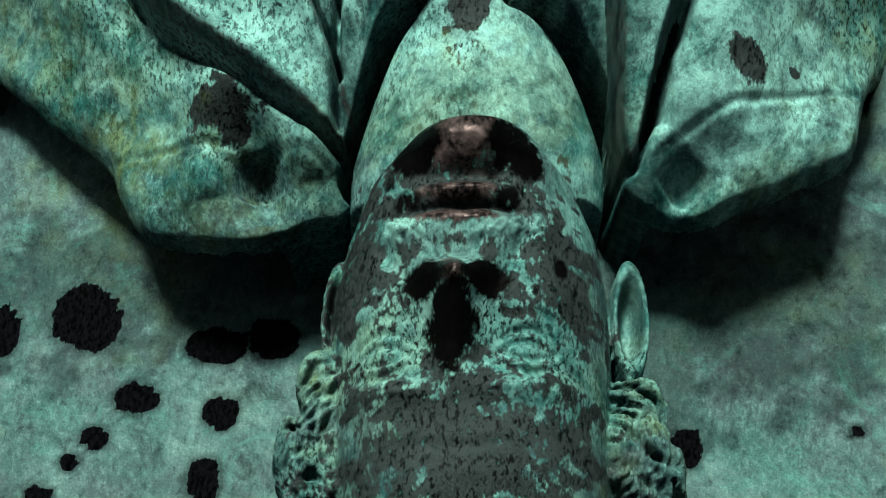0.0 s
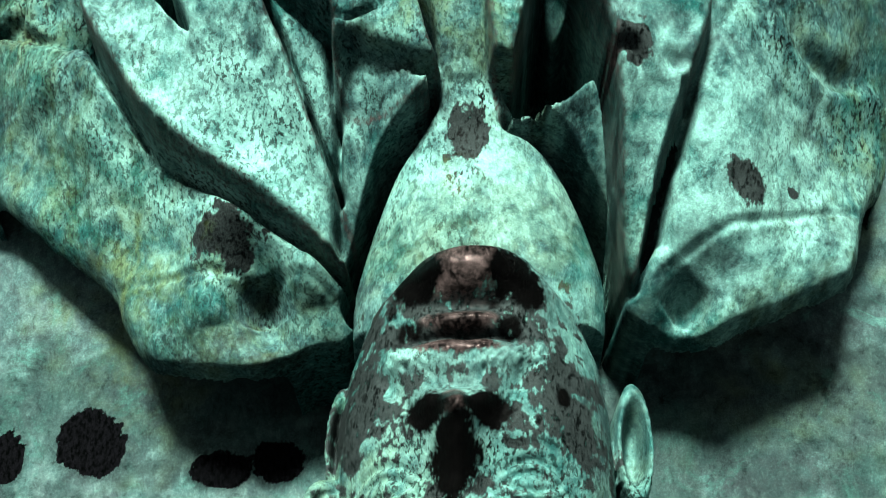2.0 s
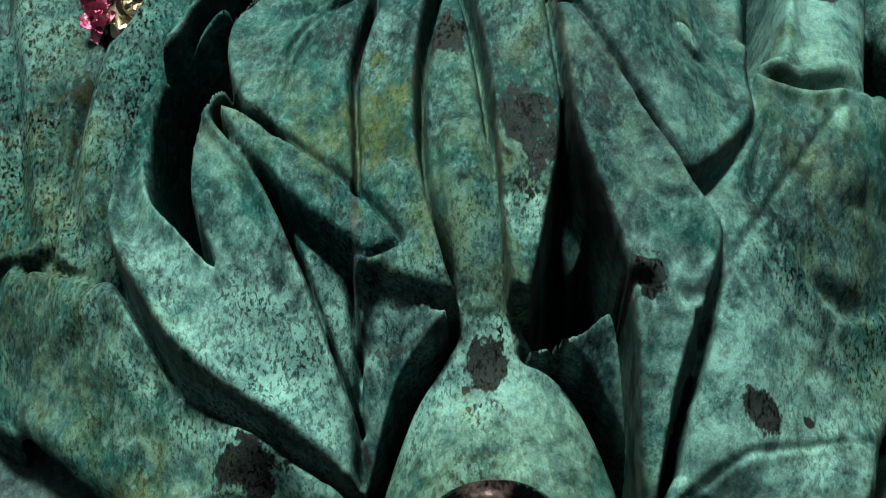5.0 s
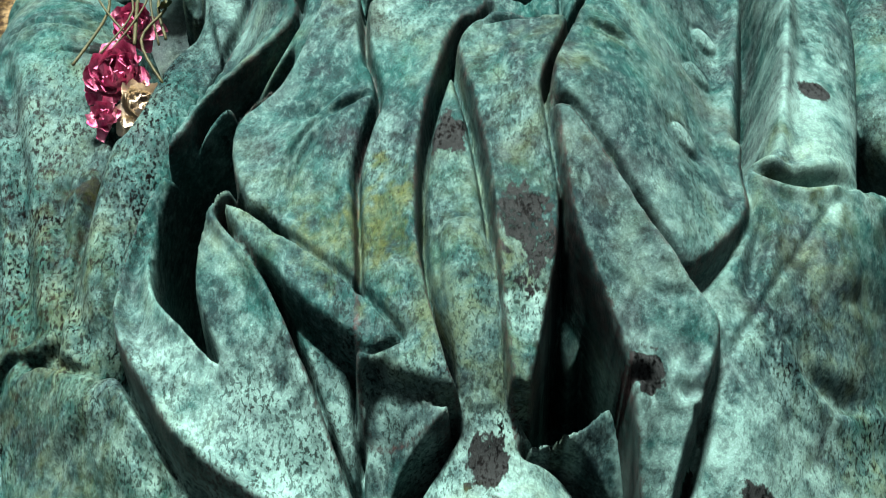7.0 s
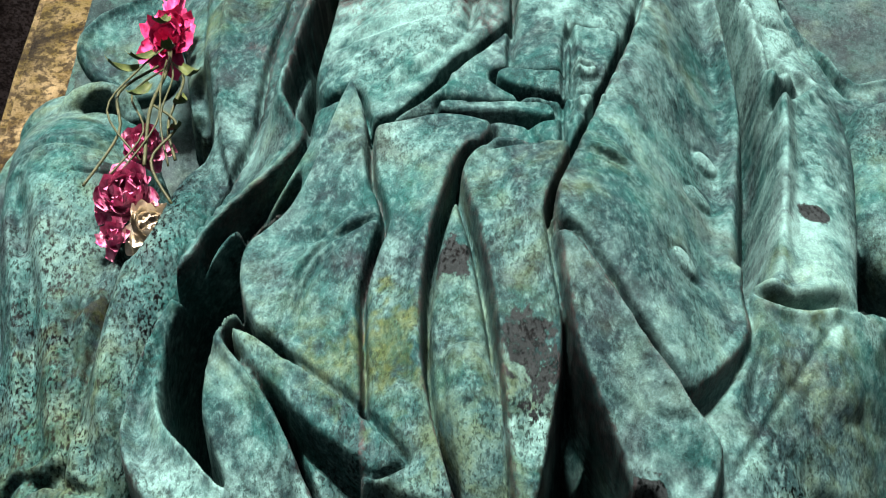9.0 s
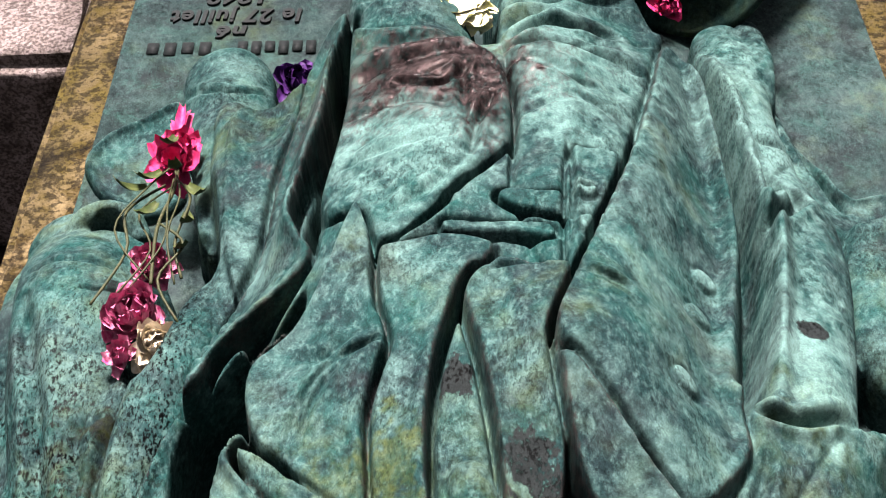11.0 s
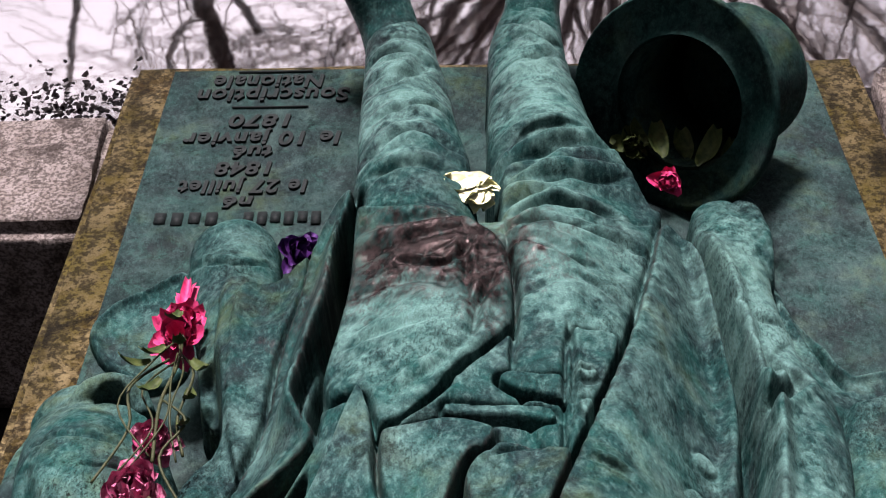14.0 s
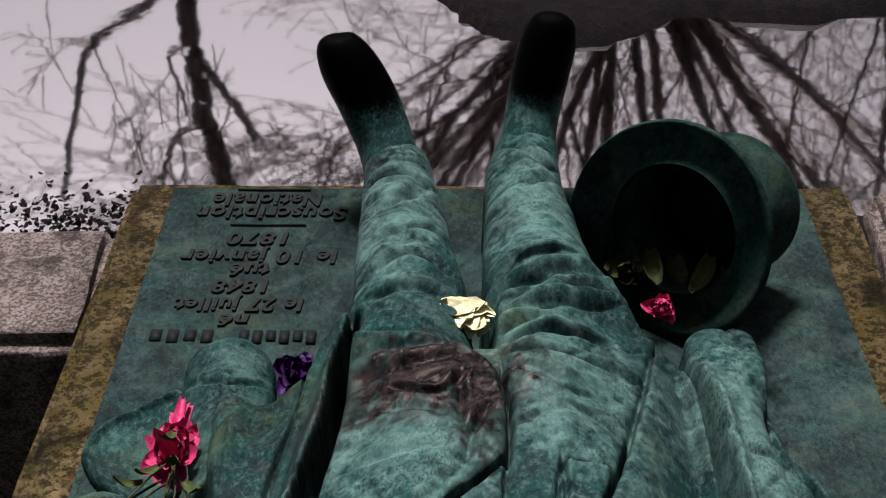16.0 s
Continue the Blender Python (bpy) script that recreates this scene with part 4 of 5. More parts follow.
blot("pale", 0.075, 1.38, 0.04, 0.15, 0.65, 0, 0.8, 82)
blot("pale", 0.085, 1.03, 0.06, 0.10, 0.55, 0, 0.8, 83)
blot("pale", -0.045, 0.93, 0.06, 0.06, 0.5, 0, 0.8, 84)
blot("pale", 0.255, 1.08, 0.04, 0.15, 0.7, 0, 0.7, 85)
MARK["pitted"] = np.clip(0.62 + 0.5 * field(0.08, 71), 0, 1) * np.clip((0.80 - Y) / 0.25, 0.30, 1)
MARK["pitted"] = np.maximum(MARK["pitted"], np.clip((-0.19 - X) / 0.03, 0, 1) * np.clip((0.95 - Y) / 0.1, 0, 1) * np.clip((Y - 0.50) / 0.05, 0, 1))
MARK["pitted"] = np.maximum(MARK["pitted"], 0.9 * np.clip((np.abs(X - HC) - 0.07) / 0.01, 0, 1) * (Y < 0.30))


def loft(bm, rings):
    """Skin over a run of closed rings, ends closed."""
    rows = [[bm.verts.new(p) for p in ring] for ring in rings]
    n = len(rows[0])
    for a, b in zip(rows, rows[1:]):
        for i in range(n):
            bm.faces.new((a[i], a[(i + 1) % n], b[(i + 1) % n], b[i]))
    bm.faces.new(rows[0][::-1])
    bm.faces.new(rows[-1])


def ring(center, axis, up, rx, ry, n=20):
    a = Vector(axis).normalized()
    s = a.cross(Vector(up)).normalized()
    u = s.cross(a)
    return [Vector(center) + s * rx * math.cos(6.2832 * i / n) + u * ry * math.sin(6.2832 * i / n) for i in range(n)]


def grid_mesh(name, material):
    use = Z > 0.0045
    # the coat's shoulders are an open shell over the plate: a thin rim and a dark hollow, no wall
    high = Z.copy()
    for sh in range(-3, 4):
        for sv in range(-3, 4):
            high = np.maximum(high, np.roll(Z, (sv, sh), (0, 1)))
    wall = (Y < 0.505) & ((X < -0.095) | (X > 0.12)) & (high > 0.045) & (Z < 0.62 * high)
    body = use & ~wall
    near = body.copy()
    for sh in ((1, 0), (-1, 0), (0, 1), (0, -1), (1, 1), (1, -1), (-1, 1), (-1, -1)):
        near |= np.roll(body, sh, (0, 1))
    total, count = np.zeros_like(Z), np.zeros_like(Z)
    for sv in range(-2, 3):
        for sh in range(-2, 3):
            total += np.roll(Z * body, (sv, sh), (0, 1))
            count += np.roll(body, (sv, sh), (0, 1))
    Z[wall & near] = (total / np.maximum(count, 1) - 0.006)[wall & near]
    use = body | (wall & near)
    sx, sy, cnt = np.zeros_like(Z), np.zeros_like(Z), np.zeros_like(Z)
    for sv in range(-3, 4):
        for sh in range(-3, 4):
            u = np.roll(use, (sv, sh), (0, 1))
            sx, sy, cnt = sx + u * np.roll(X, (sv, sh), (0, 1)), sy + u * np.roll(Y, (sv, sh), (0, 1)), cnt + u
    ringed = wall & near
    XS, YS = np.where(ringed, sx / np.maximum(cnt, 1), X), np.where(ringed, sy / np.maximum(cnt, 1), Y)
    rim = (wall & near)
    for k in range(3):
        for sh in ((1, 0), (-1, 0), (0, 1), (0, -1)):
            rim |= np.roll(rim, sh, (0, 1))
    rim &= use & (Y < 0.505)
    for k in range(6):
        total, count = Z * use, use * 1.0
        for sh in ((1, 0), (-1, 0), (0, 1), (0, -1)):
            total = total + np.roll(Z * use, sh, (0, 1))
            count = count + np.roll(use, sh, (0, 1))
        Z[rim] = (total / np.maximum(count, 1))[rim]
    cell = use[:-1, :-1] | use[1:, :-1] | use[:-1, 1:] | use[1:, 1:]
    cut = wall & ~near
    cell &= ~(cut[:-1, :-1] | cut[1:, :-1] | cut[:-1, 1:] | cut[1:, 1:])
    j, i = np.nonzero(cell)
    nx = len(GX)
    quads = np.stack([j * nx + i, j * nx + i + 1, (j + 1) * nx + i + 1, (j + 1) * nx + i], 1)
    ids, inv = np.unique(quads, return_inverse=True)
    co = np.stack([XS.ravel()[ids], YS.ravel()[ids], np.where(use, Z, -0.004).ravel()[ids]], 1)
    quads = inv.reshape(-1, 4)
    # shoes stand up at the end of the legs
    bm = bmesh.new()
    for line, wid in ((((-0.076, 1.50, 0.065), (-0.090, 1.565, 0.085), (-0.112, 1.60, 0.125), (-0.135, 1.615, 0.165), (-0.150, 1.622, 0.190), (-0.153, 1.624, 0.198)), (0.034, 0.034, 0.036, 0.034, 0.024, 0.010)),
                      (((0.072, 1.54, 0.070), (0.080, 1.60, 0.095), (0.090, 1.63, 0.140), (0.100, 1.645, 0.180), (0.107, 1.65, 0.205), (0.109, 1.652, 0.213)), (0.034, 0.032, 0.034, 0.033, 0.024, 0.010))):
        L = curve_pts([(*p, w) for p, w in zip(line, wid)], False, 4)
        rings = []
        for q in range(len(L)):
            a = L[min(q + 1, len(L) - 1), :3] - L[max(q - 1, 0), :3]
            rings.append(ring(L[q, :3], a, (0, -1, 0.4), L[q, 3], L[q, 3] * 0.95))
        loft(bm, rings)
    bm.verts.index_update()
    extra = np.array([v.co[:] for v in bm.verts])
    faces = [[v.index + len(co) for v in f.verts] for f in bm.faces]
    bm.free()
    me = bpy.data.meshes.new(name)
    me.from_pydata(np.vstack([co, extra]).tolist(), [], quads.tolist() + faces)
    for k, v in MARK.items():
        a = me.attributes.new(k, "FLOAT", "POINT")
        a.data.foreach_set("value", np.concatenate([v.ravel()[ids], np.clip((extra[:, 2] - 0.115) / 0.03, 0, 1) * (k == "black_mark")]).astype(np.float32))
    me.polygons.foreach_set("use_smooth", [True] * len(me.polygons))
    me.materials.append(material)
    return tagged(new(name, me), "green weathered bronze reclining figure in an open coat on a plate", "statue")


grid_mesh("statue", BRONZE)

# ---- the tomb ----
def height_at(x, y):
    return float(Z[np.searchsorted(GY, y), np.searchsorted(GX, x)])


def tapered(bm):
    """The plinth and its plate narrow a little towards the feet."""
    for v in bm.verts:
        v.co.x = 0.03 + (v.co.x - 0.03) * (1.055 - 0.10 * (v.co.y - 1.0))


tomb = empty("tomb_plinth", pose(0, 0, 0), label="mossy limestone tomb plinth carrying a green bronze plate", category="tomb")
bm = bmesh.new()
box(bm, -0.415, 0.480, -0.45, 1.632, -0.42, -0.012, 0.010, 0.003, 24)
tapered(bm)
part("plinth_block", bm, KERB, tomb)
# the plate, with dark spills round the head and under the writing, plus painted shade
PX, PY = np.meshgrid(np.arange(-0.355, 0.4151, 0.0044), np.concatenate([np.arange(-0.40, 0.2, 0.03), np.arange(0.2, 1.6001, 0.0044)]))
SPILL_SHADE = np.zeros_like(PX)


def spill_shade(x, y, sx, sy, amount=1.0, seed=0, rag=0.25):
    global SPILL_SHADE
    n = np.array([noise.noise(Vector((a * 45 + seed, b * 45, seed))) + 0.5 * noise.noise(Vector((a * 120, b * 120 + seed, 1))) for a, b in zip(PX.ravel(), PY.ravel())]).reshape(PX.shape)
    r = np.hypot((PX - x) / sx, (PY - y) / sy) + rag * n
    SPILL_SHADE = np.maximum(SPILL_SHADE, amount * np.clip((1 - r) * 3.0 + 0.5, 0, 1))


for n, (x, y, sx, sy) in enumerate(((-0.126, 0.337, 0.019, 0.013), (-0.169, 0.303, 0.014, 0.011), (-0.190, 0.278, 0.010, 0.008), (-0.202, 0.263, 0.007, 0.007), (-0.261, 0.267, 0.005, 0.004), (-0.121, 0.295, 0.013, 0.012), (-0.202, 0.357, 0.022, 0.026), (-0.250, 0.345, 0.012, 0.020), (-0.283, 0.408, 0.018, 0.034), (-0.128, 0.252, 0.011, 0.018), (-0.095, 0.343, 0.016, 0.016), (0.138, 0.275, 0.011, 0.014), (-0.217, 0.242, 0.009, 0.007), (0.232, 0.285, 0.004, 0.004))):
    spill_shade(x, y, sx, sy, 1.0, n * 3.7)
for n, (x, y, sx, sy) in enumerate(((-0.23, 1.36, 0.10, 0.05), (-0.22, 1.455, 0.11, 0.05), (-0.18, 1.55, 0.12, 0.04))):
    spill_shade(x, y, sx, sy, 0.16, 40 + n, 0.9)
# shade beside the head and under the coat's shoulders, painted into the plate's colour
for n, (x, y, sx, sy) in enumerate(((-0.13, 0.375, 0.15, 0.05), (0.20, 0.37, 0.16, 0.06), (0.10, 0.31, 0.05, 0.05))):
    spill_shade(x, y, sx, sy, 0.58, 70 + n, 0.9)
ny, nx = PX.shape
me = bpy.data.meshes.new("plate")
wob = np.array([0.0008 * noise.noise(Vector((a * 12, b * 12, 4))) for a, b in zip(PX.ravel(), PY.ravel())])
top = np.stack([0.03 + (PX.ravel() - 0.03) * (1.055 - 0.10 * (PY.ravel() - 1.0)), PY.ravel(), wob], 1)
j, i = np.meshgrid(np.arange(ny - 1), np.arange(nx - 1), indexing="ij")
q = np.stack([j * nx + i, j * nx + i + 1, (j + 1) * nx + i + 1, (j + 1) * nx + i], -1).reshape(-1, 4)
rim = list(range(nx)) + [k * nx + nx - 1 for k in range(1, ny)] + [(ny - 1) * nx + k for k in range(nx - 2, -1, -1)] + [k * nx for k in range(ny - 2, 0, -1)]
low = top[rim] - np.array([0, 0, 0.03])
side = [[rim[k], len(top) + k, len(top) + (k + 1) % len(rim), rim[(k + 1) % len(rim)]] for k in range(len(rim))]
me.from_pydata(np.vstack([top, low]).tolist(), [], q.tolist() + side)
a = me.attributes.new("stain_shade", "FLOAT", "POINT")
a.data.foreach_set("value", np.concatenate([SPILL_SHADE.ravel(), np.zeros(len(low))]).astype(np.float32))
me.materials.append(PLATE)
plate = tagged(new("plate", me), "green bronze plate with black spills and painted shade beside the head")
plate.parent = tomb

# raised lettering, read from the feet
m_, nt_, b_ = mat("dark letter bronze")
b_.inputs["Base Color"].default_value = (0.002, 0.004, 0.004, 1)
b_.inputs["Roughness"].default_value = 0.7
b_.inputs["Specular IOR Level"].default_value = 0.1
bump(nt_, b_, noise_tex(nt_, 200.0, 4, 0.6), 0.4, 0.001)
LETTER = m_


def lettering(text, x, y, size, wide=1.0):
    cu = bpy.data.curves.new("lettering", "FONT")
    cu.body, cu.size, cu.extrude, cu.bevel_depth = text, size, 0.0012, 0.0005
    cu.align_x, cu.align_y, cu.space_character, cu.shear = "CENTER", "CENTER", 1.1, 0.12
    cu.offset = 0.0006
    tmp = new("lettering", cu)
    me = bpy.data.meshes.new_from_object(tmp.evaluated_get(bpy.context.evaluated_depsgraph_get()))
    bpy.data.objects.remove(tmp)
    me.materials.clear()
    me.materials.append(LETTER)
    ob = new("lettering", me)
    ob.matrix_world = pose(x, y, 0.0015, 0, 0, 180) @ Matrix.Diagonal((wide, 1, 1, 1))
    ob.parent = plate
    return ob


for text, x, y, size, wide in (
    ("né", -0.248, 1.344, 0.026, 1.2), ("le 27 juillet", -0.245, 1.371, 0.031, 0.9), ("1848", -0.246, 1.404, 0.031, 1.0),
    ("tué", -0.241, 1.434, 0.031, 1.0), ("le 10 janvier", -0.232, 1.459, 0.034, 0.95), ("1870", -0.236, 1.494, 0.032, 1.1),
    ("Souscription", -0.228, 1.545, 0.036, 0.90), ("Nationale", -0.235, 1.573, 0.036, 0.85)):
    lettering(text, x, y, size, wide)
bars = [(-0.157 - 0.0145 * k, 0.0105, 1.306 + 0.004 * (k % 2), 1.327, "letter_bar") for k in range(6)]
bars += [(-0.268 - 0.0185 * k, 0.0125, 1.306 + 0.003 * (k % 2), 1.327, "letter_bar") for k in range(4)]
bars += [(-0.185, 0.09, 1.519, 1.522, "rule_line"), (-0.185, 0.09, 1.592, 1.595, "rule_line")]
for x1, wide, y0, y1, name in bars:
    bm = bmesh.new()
    box(bm, x1 - wide, x1, y0, y1, 0.0008, 0.0026, 0.0006)
    part(name, bm, LETTER, plate)

# ---- ground, kerbs, water ----
bm = bmesh.new()
bmesh.ops.create_grid(bm, x_segments=4, y_segments=4, size=60)
g = part("ground", bm, EARTH)
g.location = (0, 0, -0.42)
tagged(g, "dark wet ground around the tomb", "ground", kind="structure")
for name, x0, x1, y0, y1, z1 in (("kerb_stone", -1.35, -0.445, 1.425, 1.655, -0.10), ("kerb_stone", 0.53, 1.5, 1.36, 1.72, -0.08)):
    bm = bmesh.new()
    box(bm, x0, x1, y0, y1, -0.42, z1, 0.015, 0.005, 16)
    tagged(part(name, bm, PALESTONE), "worn pale pink kerb stone beside the plinth", "kerb", "kerb stones")
m, nt, b = mat("still water")
b.inputs["Base Color"].default_value = (0.96, 0.94, 0.96, 1)
b.inputs["Metallic"].default_value = 1.0
b.inputs["Roughness"].default_value = 0.03
bump(nt, b, noise_tex(nt, 9.0, 3, 0.5), 0.02, 0.01)
WATER = m
bm = bmesh.new()
shore = [(-3.5, 1.70), (-0.9, 1.70), (-0.4, 1.66), (0.4, 1.66), (0.7, 1.74), (3.5, 1.70), (3.5, 2.7), (1.6, 2.40), (0.70, 2.33), (0.54, 2.31), (0.36, 2.32), (0.26, 2.245), (0.16, 2.23), (0.04, 2.26), (-0.035, 2.37), (-0.2, 2.55), (-0.6, 3.0), (-1.5, 3.4), (-3.5, 3.2)]
P = curve_pts([(x, y, 0) for x, y in shore], True, 8)
bm.faces.new([bm.verts.new((x, y, -0.15)) for x, y, _ in P])
tagged(part("water", bm, WATER), "still puddle mirroring the sky and bare trees", "water", kind="structure")
bm = bmesh.new()
rng = np.random.RandomState(4)
bmesh.ops.create_grid(bm, x_segments=150, y_segments=90, size=1)
for v in bm.verts:
    x, y = 6 * v.co.x * (0.25 + 0.75 * v.co.x ** 2), 3.4 + v.co.y * 1.8
    d = min(math.hypot(x - p[0], y - p[1]) for p in P[::3])
    wet = inside(P, np.array([x]), np.array([y]))[0]
    z = -0.145 + 0.02 * noise.noise(Vector((x * 5, y * 5, 0))) + 0.008 * noise.noise(Vector((x * 25, y * 25, 0)))
    v.co = Vector((x, y, z - (0.10 * min(d / 0.12, 1) if wet else -0.01)))
tagged(part("bank", bm, EARTH), "muddy wet ground round the puddle", "ground", kind="structure")


bm = bmesh.new()
rng = np.random.RandomState(12)
for k in range(1100):
    x, y = rng.uniform(-1.5, -0.43), 1.70 + 0.05 * abs(rng.normal()) + 0.02 * math.sin(k)
    m = Matrix.Translation((x, y, -0.140 + 0.012 * rng.uniform(0, 1))) @ Euler((rng.uniform(-0.6, 0.6), rng.uniform(-0.6, 0.6), rng.uniform(0, 6.28))).to_matrix().to_4x4()
    s = rng.uniform(0.003, 0.008)
    vs = [bm.verts.new(m @ Vector((s * math.cos(a) * (1.0 if a % 2 else 0.6), 0.6 * s * math.sin(a), 0.25 * s * math.cos(2 * a)))) for a in np.arange(0, 6.2, 1.05)]
    bm.faces.new(vs)
tagged(part("leaf_litter", bm, EARTH, smooth=False), "dark wet leaf litter along the edge of the puddle", "litter", kind="stuff")


# ---- bare trees beyond the water ----
m, nt, b = mat("dark bark")
nt.links.new(mix(nt, grey(nt, noise_tex(nt, 30.0, 6, 0.7, stretch=(1, 1, 0.2)), 0.4, 0.6), (0.03, 0.02, 0.016), (0.09, 0.06, 0.05)), b.inputs["Base Color"])
b.inputs["Roughness"].default_value = 0.9
BARK = m


def limb(bm, a, bb, ra, rb, n=6):
    d = (bb - a)
    if d.length < 1e-4:
        return
    up = (0, 0, 1) if abs(d.normalized().z) < 0.9 else (1, 0, 0)
    r0, r1 = ring(a, d, up, ra, ra, n), ring(bb, d, up, rb, rb, n)
    v0, v1 = [bm.verts.new(p) for p in r0], [bm.verts.new(p) for p in r1]
    for k in range(n):
        bm.faces.new((v0[k], v0[(k + 1) % n], v1[(k + 1) % n], v1[k]))


def grow(bm, rng, p, d, length, r, depth, spread):
    steps = 4 if depth > 1 else 3
    for k in range(steps):
        d = (d + Vector(rng.uniform(-0.16, 0.16, 3)) + Vector((0, 0, 0.03))).normalized()
        q = p + d * (length / steps)
        r2 = max(r * 0.87, 0.0045)
        limb(bm, p, q, r, r2, 6 if r > 0.02 else 4)
        p, r = q, r2
        if depth > 0 and k > 0:
            side = d.cross(Vector(rng.uniform(-1, 1, 3))).normalized()
            grow(bm, rng, p, (d + side * rng.uniform(0.5, 1.0) * spread).normalized(), length * rng.uniform(0.5, 0.75), r * 0.62, depth - 1, spread)
    if depth > 0:
        side = d.cross(Vector(rng.uniform(-1, 1, 3))).normalized()
        grow(bm, rng, p, (d + side * 0.35 * spread).normalized(), length * 0.7, r * 0.8, depth - 1, spread)


def bare_tree(x, y, trunk_h, trunk_r, crown, depth, spread, seed, lean=(0, 0), limbs=5, thick=0.30):
    rng = np.random.RandomState(seed)
    tree = empty("tree", pose(x, y, -0.42), label="bare dark winter tree beyond the puddle", category="tree", group="bare trees")
    bm = bmesh.new()
    p, r = Vector((0, 0, -0.1)), trunk_r
    d = Vector((lean[0], lean[1], 1)).normalized()
    for k in range(8):
        d = (d + Vector(rng.uniform(-0.06, 0.06, 3))).normalized()
        q = p + d * (trunk_h / 8)
        limb(bm, p, q, r, r * 0.95, 10)
        p, r = q, r * 0.95
    part("trunk", bm, BARK, tree)
    bm = bmesh.new()
    for k in range(limbs):
        a = 6.283 * k / limbs + rng.uniform(-0.3, 0.3)
        grow(bm, rng, p.copy(), Vector((math.cos(a) * spread, math.sin(a) * spread, 1)).normalized(), crown * rng.uniform(0.8, 1.2), r * thick * rng.uniform(0.6, 1.2), depth, spread)
    part("crown", bm, BARK, tree)


bare_tree(1.08, 8.4, 3.0, 0.20, 2.7, 4, 1.0, 3, limbs=38, thick=0.27)
bare_tree(2.6, 9.2, 2.6, 0.14, 2.2, 3, 1.0, 23, limbs=14)

# a leaning trunk with crooked boughs and fine twigs
tree = empty("tree", pose(0, 0, 0), label="thin dark bare tree with crooked boughs beyond the puddle", category="tree", group="bare trees")
rng = np.random.RandomState(5)


def bough(name, pts, r0, r1, twigs=0):
    bm = bmesh.new()
    L = curve_pts(pts, False, 7)
    L[1:-1] += rng.normal(0, 0.22 * (r0 + r1) / 2, L[1:-1].shape)
    for k in range(len(L) - 1):
        f, g_ = k / (len(L) - 1), (k + 1) / (len(L) - 1)
        limb(bm, Vector(L[k]), Vector(L[k + 1]), (r0 + (r1 - r0) * f) * rng.uniform(0.9, 1.15), r0 + (r1 - r0) * g_, 8)
    for k in range(twigs):
        q = rng.randint(len(L) // 3, len(L))
        grow(bm, rng, Vector(L[q]), Vector((rng.uniform(-1, 1), rng.uniform(-0.4, 0.4), rng.uniform(-0.1, 0.8))).normalized(), rng.uniform(0.25, 0.55), 0.008, 2, 0.9)
    part(name, bm, BARK, tree)


bough("trunk", [(-1.62, 7.6, -0.42), (-1.60, 7.6, 1.2), (-1.57, 7.6, 2.56), (-1.55, 7.6, 3.0), (-1.52, 7.6, 3.38), (-1.45, 7.6, 3.75), (-1.36, 7.55, 4.6)], 0.055, 0.060)
bough("bough", [(-1.58, 7.58, 2.30), (-1.70, 7.4, 2.46), (-2.01, 7.4, 2.67), (-2.13, 7.4, 2.85), (-2.25, 7.4, 3.26), (-2.40, 7.4, 3.80)], 0.036, 0.016, 2)
bough("bough", [(-1.54, 7.58, 2.86), (-1.49, 7.5, 2.9), (-1.31, 7.5, 3.2), (-1.21, 7.5, 3.42)], 0.022, 0.034, 3)
bough("bough", [(-1.22, 7.5, 3.38), (-1.0, 7.5, 3.39), (-0.76, 7.5, 3.41)], 0.012, 0.006, 6)
bough("bough", [(-1.52, 7.58, 3.38), (-1.69, 7.5, 3.42), (-1.79, 7.5, 3.70)], 0.020, 0.014, 10)
bough("bough", [(-1.55, 7.58, 2.84), (-1.67, 7.5, 2.87), (-1.64, 7.5, 3.05), (-1.60, 7.5, 3.25)], 0.016, 0.010, 3)

# ---- the hat ----
hat = empty("top_hat", look((0.226, 1.366, 0.112), (0.226 + 0.58, 1.366 + 0.76, 0.112 - 0.28)), label="upturned dark green bronze top hat lying on the plate", category="hat")


def turned(bm, profile, n=48, roll=0.0):
    rows = []
    for r, z in profile:
        rows.append([bm.verts.new((r * math.cos(6.2832 * k / n), r * math.sin(6.2832 * k / n), z + roll * math.cos(2 * 6.2832 * k / n) * max(0, r - 0.075) / 0.03)) for k in range(n)])
    for a, b in zip(rows, rows[1:]):
        for k in range(n):
            bm.faces.new((a[k], a[(k + 1) % n], b[(k + 1) % n], b[k]))
    return rows


bm = bmesh.new()
turned(bm, [(0.070, 0.004), (0.078, 0.001), (0.092, 0.000), (0.106, 0.003), (0.114, 0.008), (0.118, 0.014), (0.116, 0.019), (0.108, 0.014), (0.092, 0.007), (0.078, 0.008), (0.072, 0.012)], roll=0.006)
part("brim", bm, HATBRONZE, hat)
bm = bmesh.new()
rows = turned(bm, [(0.066, -0.122), (0.067, -0.06), (0.070, 0.004), (0.075, -0.002), (0.074, -0.04), (0.077, -0.09), (0.081, -0.125), (0.080, -0.132), (0.07, -0.135), (0.03, -0.136), (0.002, -0.136)])
bm.faces.new(rows[0])
part("crown", bm, HATBRONZE, hat)

# ---- flowers ----
PINK = petal_mat("pink petal", (0.80, 0.03, 0.16), (0.85, 0.10, 0.28), (0.45, 0.01, 0.06))
ROSE = petal_mat("faded rose petal", (0.60, 0.04, 0.19), (0.90, 0.36, 0.52), (0.16, 0.01, 0.04))
CREAM = petal_mat("cream petal", (0.80, 0.68, 0.46), (0.88, 0.80, 0.66), (0.60, 0.42, 0.18), 0.95)
